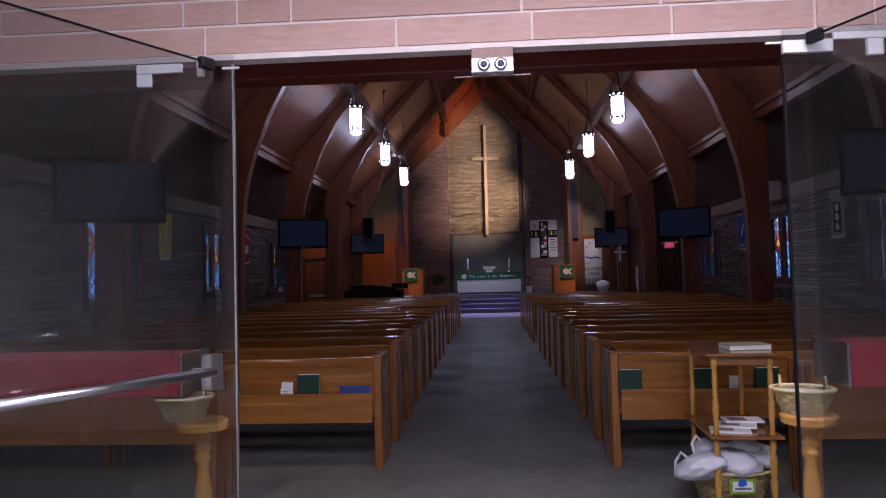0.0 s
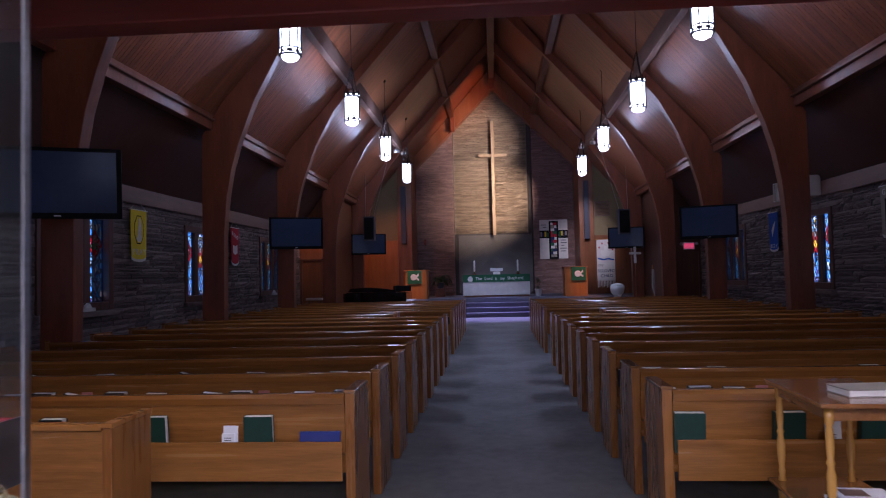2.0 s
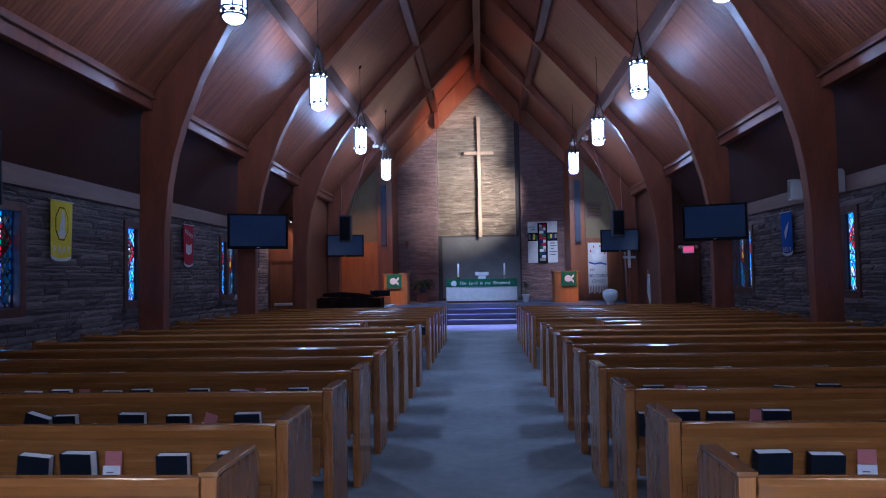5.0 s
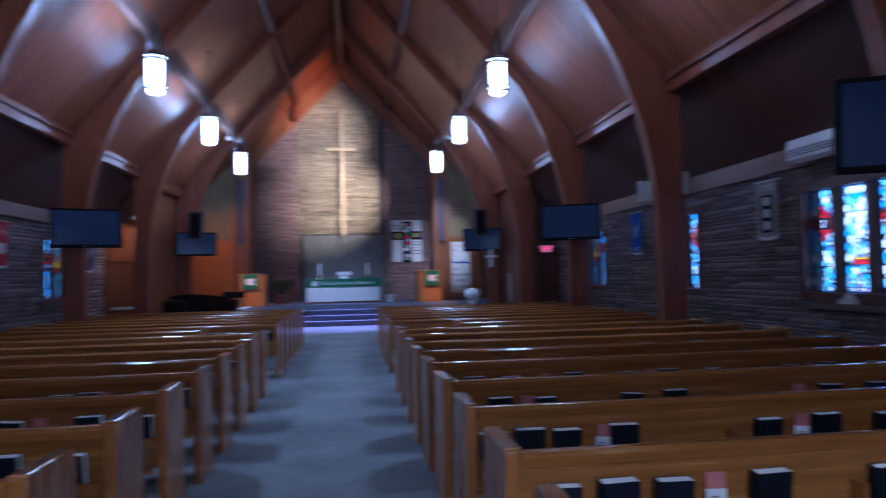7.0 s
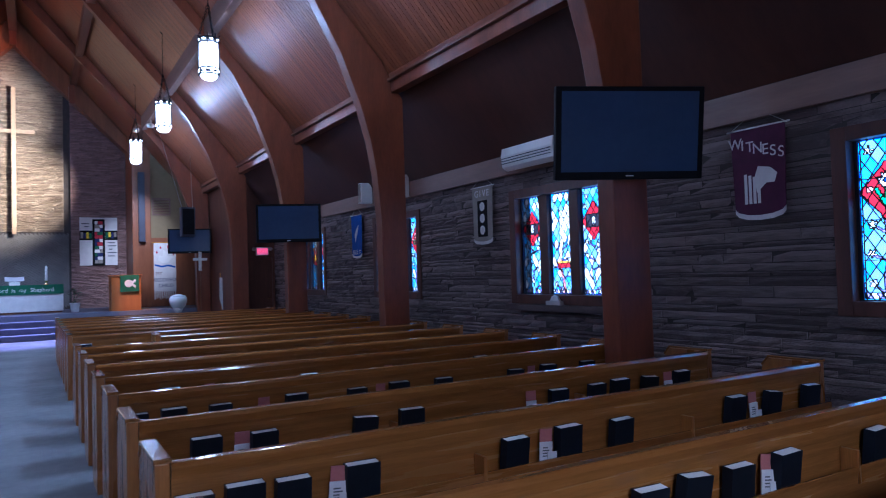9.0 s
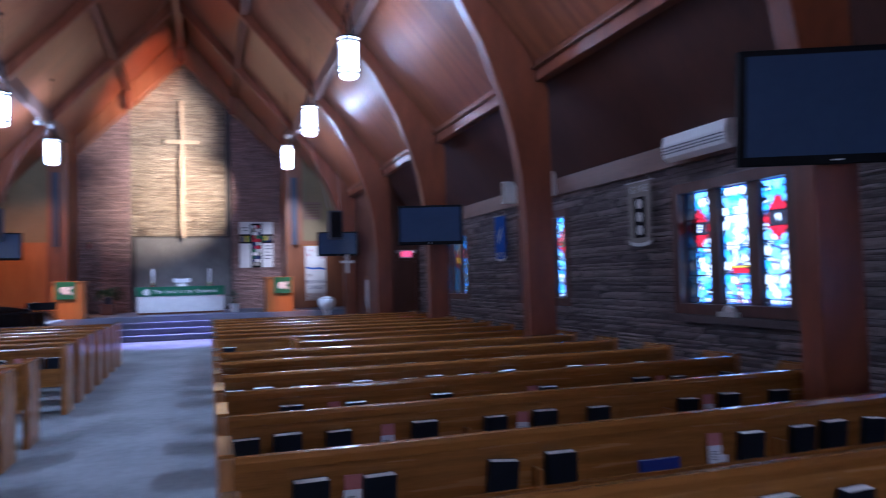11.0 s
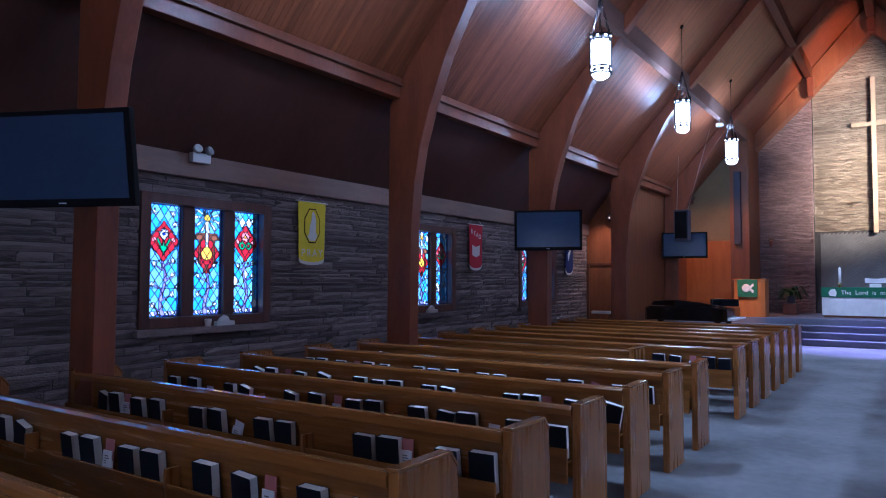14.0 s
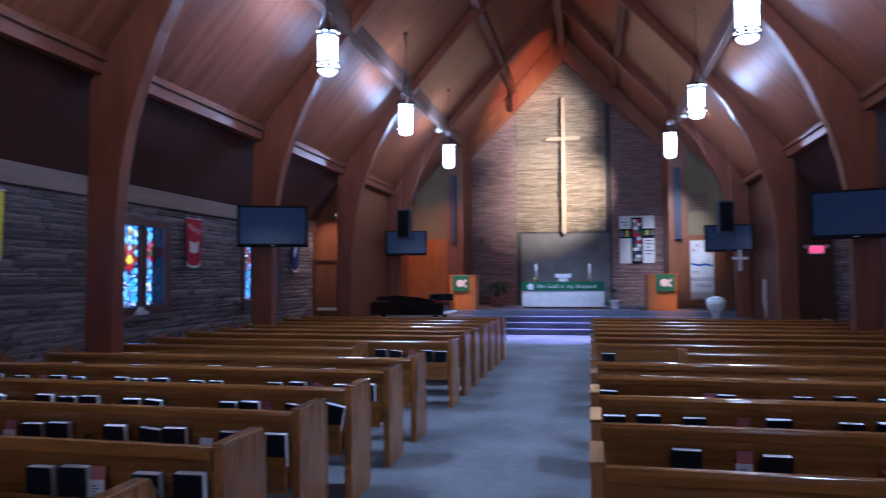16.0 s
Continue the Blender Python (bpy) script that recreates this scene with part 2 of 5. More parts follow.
M_LINEN = material("white_linen", (0.74, 0.72, 0.70), (0.63, 0.61, 0.60), 6, rough=0.85, bump=0.002)
M_YELLOW = material("yellow_felt", (0.80, 0.64, 0.03), (0.70, 0.55, 0.02), 8, rough=0.9, bump=0.001)
M_CRIMSON = material("crimson_felt", (0.46, 0.02, 0.04), (0.38, 0.015, 0.032), 8, rough=0.9, bump=0.001)
M_BLUEFELT = material("blue_felt", (0.02, 0.10, 0.46), (0.015, 0.08, 0.36), 8, rough=0.9, bump=0.001)
M_GREYFELT = material("taupe_felt", (0.32, 0.29, 0.25), (0.26, 0.235, 0.20), 8, rough=0.9, bump=0.001)
M_MAROON = material("maroon_felt", (0.075, 0.012, 0.045), (0.055, 0.009, 0.034), 8, rough=0.9, bump=0.001)
M_NAVY = material("navy_felt", (0.02, 0.03, 0.13), (0.015, 0.022, 0.10), 8, rough=0.9, bump=0.001)
M_BRASS = material("polished_brass", (0.72, 0.58, 0.30), (0.6, 0.47, 0.22), 8, rough=0.25, metal=1.0)
M_PIANO = material("black_lacquer", (0.008, 0.008, 0.009), (0.006, 0.006, 0.007), 3, rough=0.12, coat=0.5)
M_ORANGE = material("orange_oak", (0.48, 0.165, 0.032), (0.36, 0.112, 0.020), 1.5, (4, 4, 0.6), 0.38, bump=0.0005)
M_LEAF = material("plant_leaf", (0.045, 0.10, 0.035), (0.025, 0.06, 0.02), 12, rough=0.5)
M_EXIT = glowing("red_exit_sign", (0.85, 0.16, 0.28), 0.30)
M_EXIT_LETTER = glowing("lit_exit_letters", (1.0, 0.04, 0.10), 0.9)

# ---------------- mesh helpers ----------------


def box(bm, x0, x1, y0, y1, z0, z1):
    v = [bm.verts.new((x, y, z)) for x in (x0, x1) for y in (y0, y1) for z in (z0, z1)]
    for f in ((0, 1, 3, 2), (4, 6, 7, 5), (0, 4, 5, 1), (2, 3, 7, 6), (0, 2, 6, 4), (1, 5, 7, 3)):
        bm.faces.new([v[i] for i in f])
    return v


def boxes(*rows, bevel=0.0):
    bm = bmesh.new()
    for r in rows:
        box(bm, *r)
    if bevel:
        bmesh.ops.bevel(bm, geom=bm.edges[:], offset=bevel, segments=2, profile=0.6, affect="EDGES", clamp_overlap=True)
    return bm


def lathe(profile, n=16, at=(0, 0, 0)):
    """A turned form round z from (radius, height) pairs."""
    bm = bmesh.new()
    rings = []
    for r, z in profile:
        rings.append([bm.verts.new((at[0] + r * math.cos(2 * math.pi * k / n), at[1] + r * math.sin(2 * math.pi * k / n), at[2] + z)) for k in range(n)])
    for a, b in zip(rings, rings[1:]):
        for k in range(n):
            bm.faces.new((a[k], a[(k + 1) % n], b[(k + 1) % n], b[k])).smooth = True
    bm.faces.new(rings[0][::-1])
    bm.faces.new(rings[-1])
    return bm


def slab(points, axis, a, b, bevel=0.0):
    """A flat outline (two coordinates) given thickness from a to b along an axis."""
    bm = bmesh.new()

    def put(p, d):
        return bm.verts.new({"x": (d, p[0], p[1]), "y": (p[0], d, p[1]), "z": (p[0], p[1], d)}[axis])

    lo, hi = [put(p, a) for p in points], [put(p, b) for p in points]
    n = len(points)
    bm.faces.new(lo)
    bm.faces.new(hi[::-1])
    for k in range(n):
        bm.faces.new((lo[k], hi[k], hi[(k + 1) % n], lo[(k + 1) % n]))
    bmesh.ops.recalc_face_normals(bm, faces=bm.faces[:])
    if bevel:
        bmesh.ops.bevel(bm, geom=bm.edges[:], offset=bevel, segments=2, profile=0.6, affect="EDGES", clamp_overlap=True)
    return bm


def tube(path, r, n=8):
    """A round bar along a list of points."""
    bm = bmesh.new()
    path = [Vector(p) for p in path]
    rings = []
    for i, p in enumerate(path):
        d = (path[min(i + 1, len(path) - 1)] - path[max(i - 1, 0)]).normalized()
        u = d.orthogonal().normalized() if i == 0 else (u - d * u.dot(d)).normalized()
        w = d.cross(u)
        rings.append([bm.verts.new(p + r * (math.cos(2 * math.pi * k / n) * u + math.sin(2 * math.pi * k / n) * w)) for k in range(n)])
    for a, b in zip(rings, rings[1:]):
        for k in range(n):
            bm.faces.new((a[k], a[(k + 1) % n], b[(k + 1) % n], b[k])).smooth = True
    bm.faces.new(rings[0][::-1])
    bm.faces.new(rings[-1])
    return bm


def merged(*meshes):
    out = bmesh.new()
    for b in meshes:
        me = bpy.data.meshes.new("tmp")
        b.to_mesh(me)
        b.free()
        out.from_mesh(me)
        bpy.data.meshes.remove(me)
    return out


def mesh_of(name, bm, mat):
    me = bpy.data.meshes.new(name)
    bmesh.ops.recalc_face_normals(bm, faces=bm.faces[:])
    bm.to_mesh(me)
    bm.free()
    me.materials.append(mat)
    return me


def part(name, bm, mat, parent=None, label="", m=None):
    ob = new(name, mesh_of(name, bm, mat))
    ob.parent = parent
    if m is not None:
        ob.matrix_basis = m
    return tagged(ob, label)


def thing(name, m, label, category, group="", kind=""):
    ob = new(name)
    ob.empty_display_size = 0.1
    ob.matrix_basis = m
    return tagged(ob, label, category, group, kind)


def structure(name, bm, mat, label, category="structure"):
    return tagged(part(name, bm, mat), label, category, kind="structure")


def lettering(text, size, mat, parent, m, name="lettering", depth=0.002):
    cu = bpy.data.curves.new(name, "FONT")
    cu.body, cu.size, cu.extrude, cu.align_x = text, size, depth, "CENTER"
    cu.materials.append(mat)
    ob = new(name, cu)
    ob.parent, ob.matrix_basis = parent, m
    return ob


# ---------------- large structure ----------------
WX = 6.32           # inner face of the side walls
Y0, Y1 = -2.55, 26.5  # door wall and cross wall
EAVE, SLOPE = 3.40, 1.13
RIDGE = EAVE + SLOPE * WX


def roof_z(x):
    return EAVE + SLOPE * (WX - abs(x))


ARCH_Y = [3.82, 8.54, 13.05, 17.6, 22.2]
WINDOW_Y = {-1: [1.47, 6.10, 10.73, 15.27], 1: [1.38, 6.02, 10.63, 15.2]}
WIN_HALF, WIN_Z0, WIN_Z1 = 0.97, 1.12, 2.70

structure("floor", boxes((-7.4, 7.4, -6.9, 27.4, -0.2, 0)), M_CARPET, "worn grey-blue carpet floor of the nave", "floor")
dais = tagged(new("dais"), "raised chancel floor with carpeted steps", "dais", kind="structure")
part("platform", boxes((-6.3, 6.3, 22.35, 26.45, 0.004, 0.68), bevel=0.015), M_STEP, dais)
for k in range(3):
    part("nosing", boxes((-6.3, 6.3, 21.355 + 0.32 * k, 21.398 + 0.32 * k, 0.17 * (k + 1) - 0.04, 0.17 * (k + 1) - 0.002), bevel=0.006), M_STEP, dais)
    part("step", boxes((-6.3, 6.3, 21.4 + 0.32 * k, 22.348, 0.17 * k + 0.004 * (k == 0), 0.17 * (k + 1) - 0.002), bevel=0.012), M_STEP, dais)


def wall_with_openings(side):
    """A side wall of mortar backing with three window openings, 0.35 m thick."""
    x0, x1 = (WX + 0.03, WX + 0.38) if side > 0 else (-WX - 0.38, -WX - 0.03)
    rows, y = [], Y0 - 0.3
    for c in WINDOW_Y[side]:
        rows.append((x0, x1, y, c - WIN_HALF, 0.0, 3.42))
        rows.append((x0, x1, c - WIN_HALF, c + WIN_HALF, 0.0, WIN_Z0))
        rows.append((x0, x1, c - WIN_HALF, c + WIN_HALF, WIN_Z1, 3.42))
        y = c + WIN_HALF
    rows.append((x0, x1, y, 27.1, 0.0, 3.42))
    return boxes(*rows)


wall_west = structure("wall_west", wall_with_openings(-1), M_MORTAR, "long side wall of grey ledge stone with windows", "wall")
wall_east = structure("wall_east", wall_with_openings(1), M_MORTAR, "long side wall of grey ledge stone with windows", "wall")

# the roof: boards that run down the slope, in one mesh a side
for side, name in ((-1, "ceiling_west"), (1, "ceiling_east")):
    verts, faces = [], []
    rnd = random.Random(5 + side)
    n_hat = Vector((side * SLOPE, 0, 1)).normalized()
    y = Y0 - 0.2
    while y < 27.2:
        w = 0.088
        lift = rnd.uniform(0, 0.0012)
        for (xa, za) in ((0.0, RIDGE), (5.34, roof_z(5.34))):
            for yy in (y + 0.0022, y + w - 0.0022):
                for d in (lift, 0.05):
                    p = Vector((side * xa, yy, za)) + n_hat * d
                    verts.append(p)
        b = len(verts) - 8
        faces += [[b + i for i in f] for f in ((0, 2, 6, 4), (1, 5, 7, 3), (0, 4, 5, 1), (2, 3, 7, 6), (0, 1, 3, 2), (4, 6, 7, 5))]
        y += w
    b = len(verts)
    for xa in (0.0, 5.32):
        for yy in (Y0 - 0.3, 27.3):
            verts.append(Vector((side * xa, yy, roof_z(xa) if xa else RIDGE)) + n_hat * 0.012)
    faces.append([b, b + 1, b + 3, b + 2])
    me = bpy.data.meshes.new(name)
    me.from_pydata([tuple(v) for v in verts], [], faces)
    me.materials.append(M_BOARD)
    tagged(new(name, me), "sloping ceiling of narrow red-brown wooden boards", "ceiling", kind="structure")

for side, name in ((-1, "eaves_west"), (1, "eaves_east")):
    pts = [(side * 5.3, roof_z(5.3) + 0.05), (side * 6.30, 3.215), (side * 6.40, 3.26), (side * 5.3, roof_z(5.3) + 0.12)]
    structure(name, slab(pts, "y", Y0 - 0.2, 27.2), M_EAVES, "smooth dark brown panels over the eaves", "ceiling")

# outer roof skin keeps the daylight out
structure("roof_deck", merged(slab([(0, RIDGE + 0.12), (7.0, roof_z(7.0) + 0.12), (7.0, roof_z(7.0) + 0.35), (0, RIDGE + 0.4)], "y", -7, 27.4),
          slab([(0, RIDGE + 0.12), (-7.0, roof_z(7.0) + 0.12), (-7.0, roof_z(7.0) + 0.35), (0, RIDGE + 0.4)], "y", -7, 27.4)), M_DARKPANEL, "roof deck over the nave", "roof")

# eaves fascia above the stone
for side, name in ((-1, "fascia_west"), (1, "fascia_east")):
    xa, xb = sorted((side * (WX - 0.05), side * (WX + 0.03)))
    structure(name, boxes((xa, xb, Y0, 18.2, 2.925, 3.205), bevel=0.006), M_FASCIA, "taupe wooden fascia along the eaves", "trim")

# purlins and ridge beam
for side in (-1, 1):
    for xa, w, d, tag in ((5.28, 0.15, 0.24, "lower_purlin"), (3.5, 0.15, 0.34, "middle_purlin"), (1.75, 0.20, 0.26, "upper_purlin")):
        z = roof_z(xa)
        # middle purlin is paler: the lantern light on its underside is in the colour
        ob = structure(tag, boxes((side * xa - w / 2, side * xa + w / 2, Y0, 26.45, z - d, z + 0.06), bevel=0.01), {5.28: M_ARCH, 3.5: M_FASCIA, 1.75: M_BEAM}[xa], "red-brown wooden purlin under the roof boards" if xa != 3.5 else "wooden purlin beside the hanging lanterns, lantern light in its pale colour", "beam")
        if xa > 5:
            structure("purlin_ledge", boxes((side * (xa - 0.105) - 0.03, side * (xa - 0.105) + 0.03, Y0, 26.45, z - 0.075, z - 0.035), bevel=0.008), M_PURLIN, "moulded ledge along a purlin", "trim")
structure("ridge_beam", boxes((-0.12, 0.12, Y0, 26.45, RIDGE - 0.62, RIDGE - 0.02), bevel=0.012), M_BEAM, "mahogany ridge beam along the roof's top", "beam")


def arch_outline(side):
    """Half of a laminated arch: straight post, curved knee, straight rafter that tapers to the ridge."""
    inner = [(5.02, 0.0), (5.0, 2.4), (4.94, 3.1), (4.85, 3.6), (4.70, 4.10), (4.41, 4.85), (3.97, 5.66), (3.45, 6.30), (2.6, 7.24), (1.4, 8.56), (0.0, RIDGE - 0.48)]
    outer = [(0.0, RIDGE - 0.03), (5.05, roof_z(5.05) - 0.03), (5.40, 4.25), (5.43, 0.0)]
    pts = [(side * x, z) for x, z in inner + outer]
    return pts


ARCH_SKEW = [-0.030, -0.008, 0.0, 0.0, 0.0]   # the rear arches stand slightly out of square
for y, skew in zip(ARCH_Y, ARCH_SKEW):
    for side in (-1, 1):
        half = slab(arch_outline(side), "y", y - 0.105, y + 0.105, bevel=0.012)
        for v in half.verts:
            v.co.y += skew * v.co.x
        structure("arch", half, M_ARCH, "curved laminated mahogany roof arch", "arch")

# cross wall, gable and chancel sides
structure("wall_north", slab([(-6.6, 0), (6.6, 0), (6.6, 3.2), (0, RIDGE), (-6.6, 3.2)], "y", Y1 + 0.06, Y1 + 0.45), M_MORTAR, "gable wall behind the altar", "wall")
for side in (-1, 1):
    pts = [(side * x, z) for x, z in ((0.0, RIDGE - 1.0), (1.72, 7.78), (3.5, 6.05), (4.4, 5.0), (4.4, roof_z(4.4)), (0.0, RIDGE - 0.05))]
    structure("gable_rafter", slab(pts, "y", 25.75, 26.25, bevel=0.015), M_PANEL, "broad orange-brown rafter against the gable wall", "beam")
    structure("purlin_end", boxes((side * 1.70 - 0.09, side * 1.70 + 0.09, 25.5, 25.745, 7.66, 8.30), bevel=0.012), M_ARCH, "squared purlin end against the gable rafter", "beam")
    # choir walls beside the chancel: oak below, plaster above
    xs = sorted((side * 3.95, side * 6.35))
    structure("choir_wall", boxes((xs[0], xs[1], 24.75, 24.95, 0.6, 6.5)), M_PLASTER, "olive plaster wall beside the chancel", "wall")
    # west panelling is a brighter orange, with the warm lamp's light in its colour
    structure("choir_panel", boxes((xs[0], xs[1], 24.68, 24.745, 0.684, 3.05), bevel=0.006), M_ORANGE if side < 0 else M_PANEL, "tall orange-brown wooden wall panelling", "wall panel")
    xs = sorted((side * 3.42, side * 4.0))
    structure("chancel_jamb", boxes((xs[0], xs[1], 24.55, 26.44, 0.684, 7.2), bevel=0.012), M_PANEL, "broad wooden jamb of the chancel opening", "jamb")
    # door walls between nave and choir
    xs = sorted((side * 5.40, side * (WX + 0.02)))
    # west partitions take the paler wood: warm lamp light is put into their colour
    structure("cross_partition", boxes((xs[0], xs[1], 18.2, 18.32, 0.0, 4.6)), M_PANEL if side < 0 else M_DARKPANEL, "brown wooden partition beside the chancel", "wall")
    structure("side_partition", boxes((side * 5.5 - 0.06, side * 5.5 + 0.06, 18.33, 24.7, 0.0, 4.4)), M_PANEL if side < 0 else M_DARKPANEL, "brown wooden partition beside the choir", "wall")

structure("ridge_post", boxes((-0.10, 0.10, 25.5, 25.745, RIDGE - 1.08, RIDGE - 0.63), bevel=0.012), M_ARCH, "short post under the ridge beam at the gable", "beam")

# back of the nave: dropped ceiling, red beam, rear wall above it
structure("back_beam", boxes((-6.3, 6.3, -0.42, -0.22, 2.95, 3.62), bevel=0.012), M_DKRED, "dark red-brown beam across the back of the nave", "beam")
structure("back_ceiling", boxes((-6.3, 6.3, Y0 + 0.1, -0.422, 3.3, 3.42)), M_DARKPANEL, "low wooden ceiling at the back of the nave", "ceiling")
structure("rear_gable", slab([(-6.6, 3.44), (6.6, 3.44), (6.6, 3.5), (0, RIDGE + 0.1), (-6.6, 3.5)], "y", -0.6, -0.44), M_DARKPANEL, "wooden rear gable over the entrance", "wall")


# ---------------- entrance: door wall, hall ----------------
DOOR_L, DOOR_R, LINTEL = -1.06, 1.15, 2.425
door_wall = tagged(new("wall_south"), "pale pink brick wall with a glazed entrance", "wall", kind="structure")
part("backing", boxes((-7.2, 7.2, Y0 + 0.02, Y0 + 0.07, LINTEL + 0.01, 3.5), (-7.2, -3.6, Y0 + 0.02, Y0 + 0.3, 0, LINTEL + 0.01), (3.8, 7.2, Y0 + 0.02, Y0 + 0.3, 0, LINTEL + 0.01)), M_JOINT, door_wall)
structure("hall_walls", boxes((-5.2, -5.0, -6.7, Y0 - 0.03, 0, 3.1), (5.0, 5.2, -6.7, Y0 - 0.03, 0, 3.1), (-5.2, 5.2, -6.9, -6.7, 0, 3.1)), M_WHITE, "plain pale walls of the entrance hall", "wall")
structure("hall_ceiling", boxes((-5.2, 5.2, -6.7, Y0 + 0.01, 3.03, 3.15)), M_WHITE, "pale ceiling of the entrance hall", "ceiling")

# fixed glass beside the doors, with slim strips drawn along its free edges
for x0, x1, name in ((-3.6, DOOR_L, "window_1"), (DOOR_R, 3.8, "window_2")):
    side_light = tagged(new(name), "clear glass side light beside the entrance doors", "window", kind="structure")
    pane = part("pane", boxes((x0, x1, Y0 - 0.035, Y0 - 0.023, 0.03, LINTEL)), M_GLASS, side_light)
    pane.visible_shadow = False
    part("bottom_rail", boxes((x0, x1, Y0 - 0.055, Y0 - 0.004, 0.0, 0.028)), M_METAL, side_light)
    xe = x1 if x0 < 0 else x0
    # strip added for the edge's look: metal as the left glint, black as right dark line
    part("edge_strip", boxes((xe - 0.004, xe + 0.004, Y0 - 0.038, Y0 - 0.02, 0.03, LINTEL - 0.04)), M_METAL if x0 < 0 else M_BLACK, side_light)
    if x0 < 0:
        part("top_bracket", boxes((-1.46, -1.27, Y0 - 0.055, Y0 - 0.037, 2.355, 2.392), (-1.46, -1.40, Y0 - 0.055, Y0 - 0.037, 2.30, 2.353), bevel=0.003), M_PALE_METAL, side_light, "pale metal glass bracket")
        part("top_clip", boxes((-1.205, -1.175, Y0 - 0.055, Y0 - 0.037, 2.335, 2.40), bevel=0.003), M_PALE_METAL, side_light)
        part("pivot_arm", boxes((-1.10, -1.03, Y0 - 0.05, Y0 - 0.037, 2.362, 2.37)), M_PALE_METAL, side_light)
    else:
        part("top_bracket", boxes((1.14, 1.33, Y0 - 0.06, Y0 - 0.037, 2.325, 2.375), bevel=0.003), M_PALE_METAL, side_light, "pale metal glass bracket")
        part("top_rail", boxes((1.335, 1.60, Y0 - 0.055, Y0 - 0.037, 2.372, 2.40), bevel=0.003), M_PALE_METAL, side_light)
        part("top_clip", boxes((1.46, 1.52, Y0 - 0.058, Y0 - 0.037, 2.305, 2.37), bevel=0.003), M_PALE_METAL, side_light)
        part("pivot_arm", boxes((1.08, 1.138, Y0 - 0.05, Y0 - 0.037, 2.366, 2.374)), M_PALE_METAL, side_light)


def glass_door(name, hinge, turn, sign):
    """An all-glass door with patch fittings, a pull bar and its closer, turned on its hinge."""
    d = thing(name, pose(hinge, Y0 - 0.07, 0, 0, 0, turn), "open frameless glass door with a metal pull bar", "door", kind="structure")
    w = 1.08 * sign
    leaf = part("leaf", boxes((min(0, w), max(0, w), -0.006, 0.006, 0.02, LINTEL - 0.05), bevel=0.002), M_GLASS, d)
    leaf.visible_shadow = False
    part("top_edge", boxes((min(0, w), max(0, w), -0.006, 0.006, LINTEL - 0.05, LINTEL - 0.045)), M_BLACK, d)
    part("patch", boxes((min(0, w * 0.06), max(0, w * 0.06), -0.014, 0.014, LINTEL - 0.075, LINTEL - 0.03), bevel=0.004), M_IRON, d)
    part("patch", boxes((min(0, w * 0.14), max(0, w * 0.14), -0.02, 0.02, 0.01, 0.10), bevel=0.004), M_METAL, d)
    bar = part("pull_bar", tube([(w * (0.06 if sign < 0 else 0.34), -0.07, 1.14), (w * 0.95, -0.07, 1.14)], 0.018, 12), M_METAL, d, "brushed metal pull bar")
    for k in ((0.08, 0.9) if sign < 0 else (0.4, 0.9)):
        part("bracket", tube([(w * k, -0.07, 1.14), (w * k, 0.03, 1.14)], 0.012), M_METAL, bar)
    if sign < 0:
        part("keeper", boxes((w * 0.02 - 0.03, w * 0.02 + 0.03, -0.03, 0.03, 1.06, 1.20), bevel=0.005), M_METAL, d)
    return d


glass_door("door_1", DOOR_L - 0.07, 61, -1)
glass_door("door_2", DOOR_R + 0.08, -68, 1)

# ---------------- pews ----------------
ROWS = [0.05, 0.94, 1.91, 2.87, 3.87, 4.80, 5.76, 6.77, 7.74, 8.73, 9.69, 10.62, 11.5, 12.4, 13.3, 14.2, 15.1]
AISLE, WALL_END = 0.885, 5.36


def make_pew(length, name="pew"):
    """A pew that starts at x = 0 and runs along +x; its back is at y = 0 and it faces +y."""
    p = thing(name, pose(0, 0, 0), "oak pew with a book rack on its back", "pew", "rows of pews")
    end = [(0.0, 0.0), (0.0, 0.865), (0.40, 0.865), (0.455, 0.80), (0.47, 0.62), (0.47, 0.0)]
    for x0, x1 in ((0.0, 0.058), (length - 0.058, length)):
        e = part("end_panel", slab(end, "x", x0, x1, bevel=0.006), M_PEW_END, p)
        part("cap", slab([(-0.008, 0.866), (-0.008, 0.884), (0.40, 0.884), (0.462, 0.81), (0.45, 0.80), (0.395, 0.866)], "x", x0 - 0.006, x1 + 0.006, bevel=0.005), M_PEW_CAP, e, "glossy worn cap of a pew end")
    a, b = 0.06, length - 0.06
    part("back_panel", slab([(0.012, 0.40), (0.0, 0.82), (0.024, 0.82), (0.036, 0.40)], "x", a, b), M_PEW, p)
    part("top_rail", slab([(-0.012, 0.80), (-0.016, 0.84), (-0.004, 0.862), (0.03, 0.866), (0.05, 0.85), (0.05, 0.80)], "x", a, b, bevel=0.004), M_PEW_RAIL, p)
    rack = part("book_rack", boxes((a, b, -0.082, -0.066, 0.375, 0.60), (a, b, -0.064, 0.008, 0.505, 0.52), bevel=0.003), M_PEW, p)
    n = max(2, round(length / 1.35))
    for k in range(1, n):
        x = length * k / n
        part("divider", boxes((x - 0.011, x + 0.011, -0.088, 0.0, 0.521, 0.68), bevel=0.005), M_PEW_END, rack)
    part("seat", slab([(0.03, 0.43), (0.03, 0.455), (0.42, 0.47), (0.455, 0.455), (0.455, 0.43)], "x", a, b, bevel=0.004), M_PEW, p)
    part("seat_support", boxes((length * 0.5 - 0.025, length * 0.5 + 0.025, 0.05, 0.40, 0.0, 0.429), bevel=0.004), M_PEW_END, p)
    return p


full = WALL_END - AISLE
pew_master = make_pew(full)
short_master = make_pew(full - 0.98)


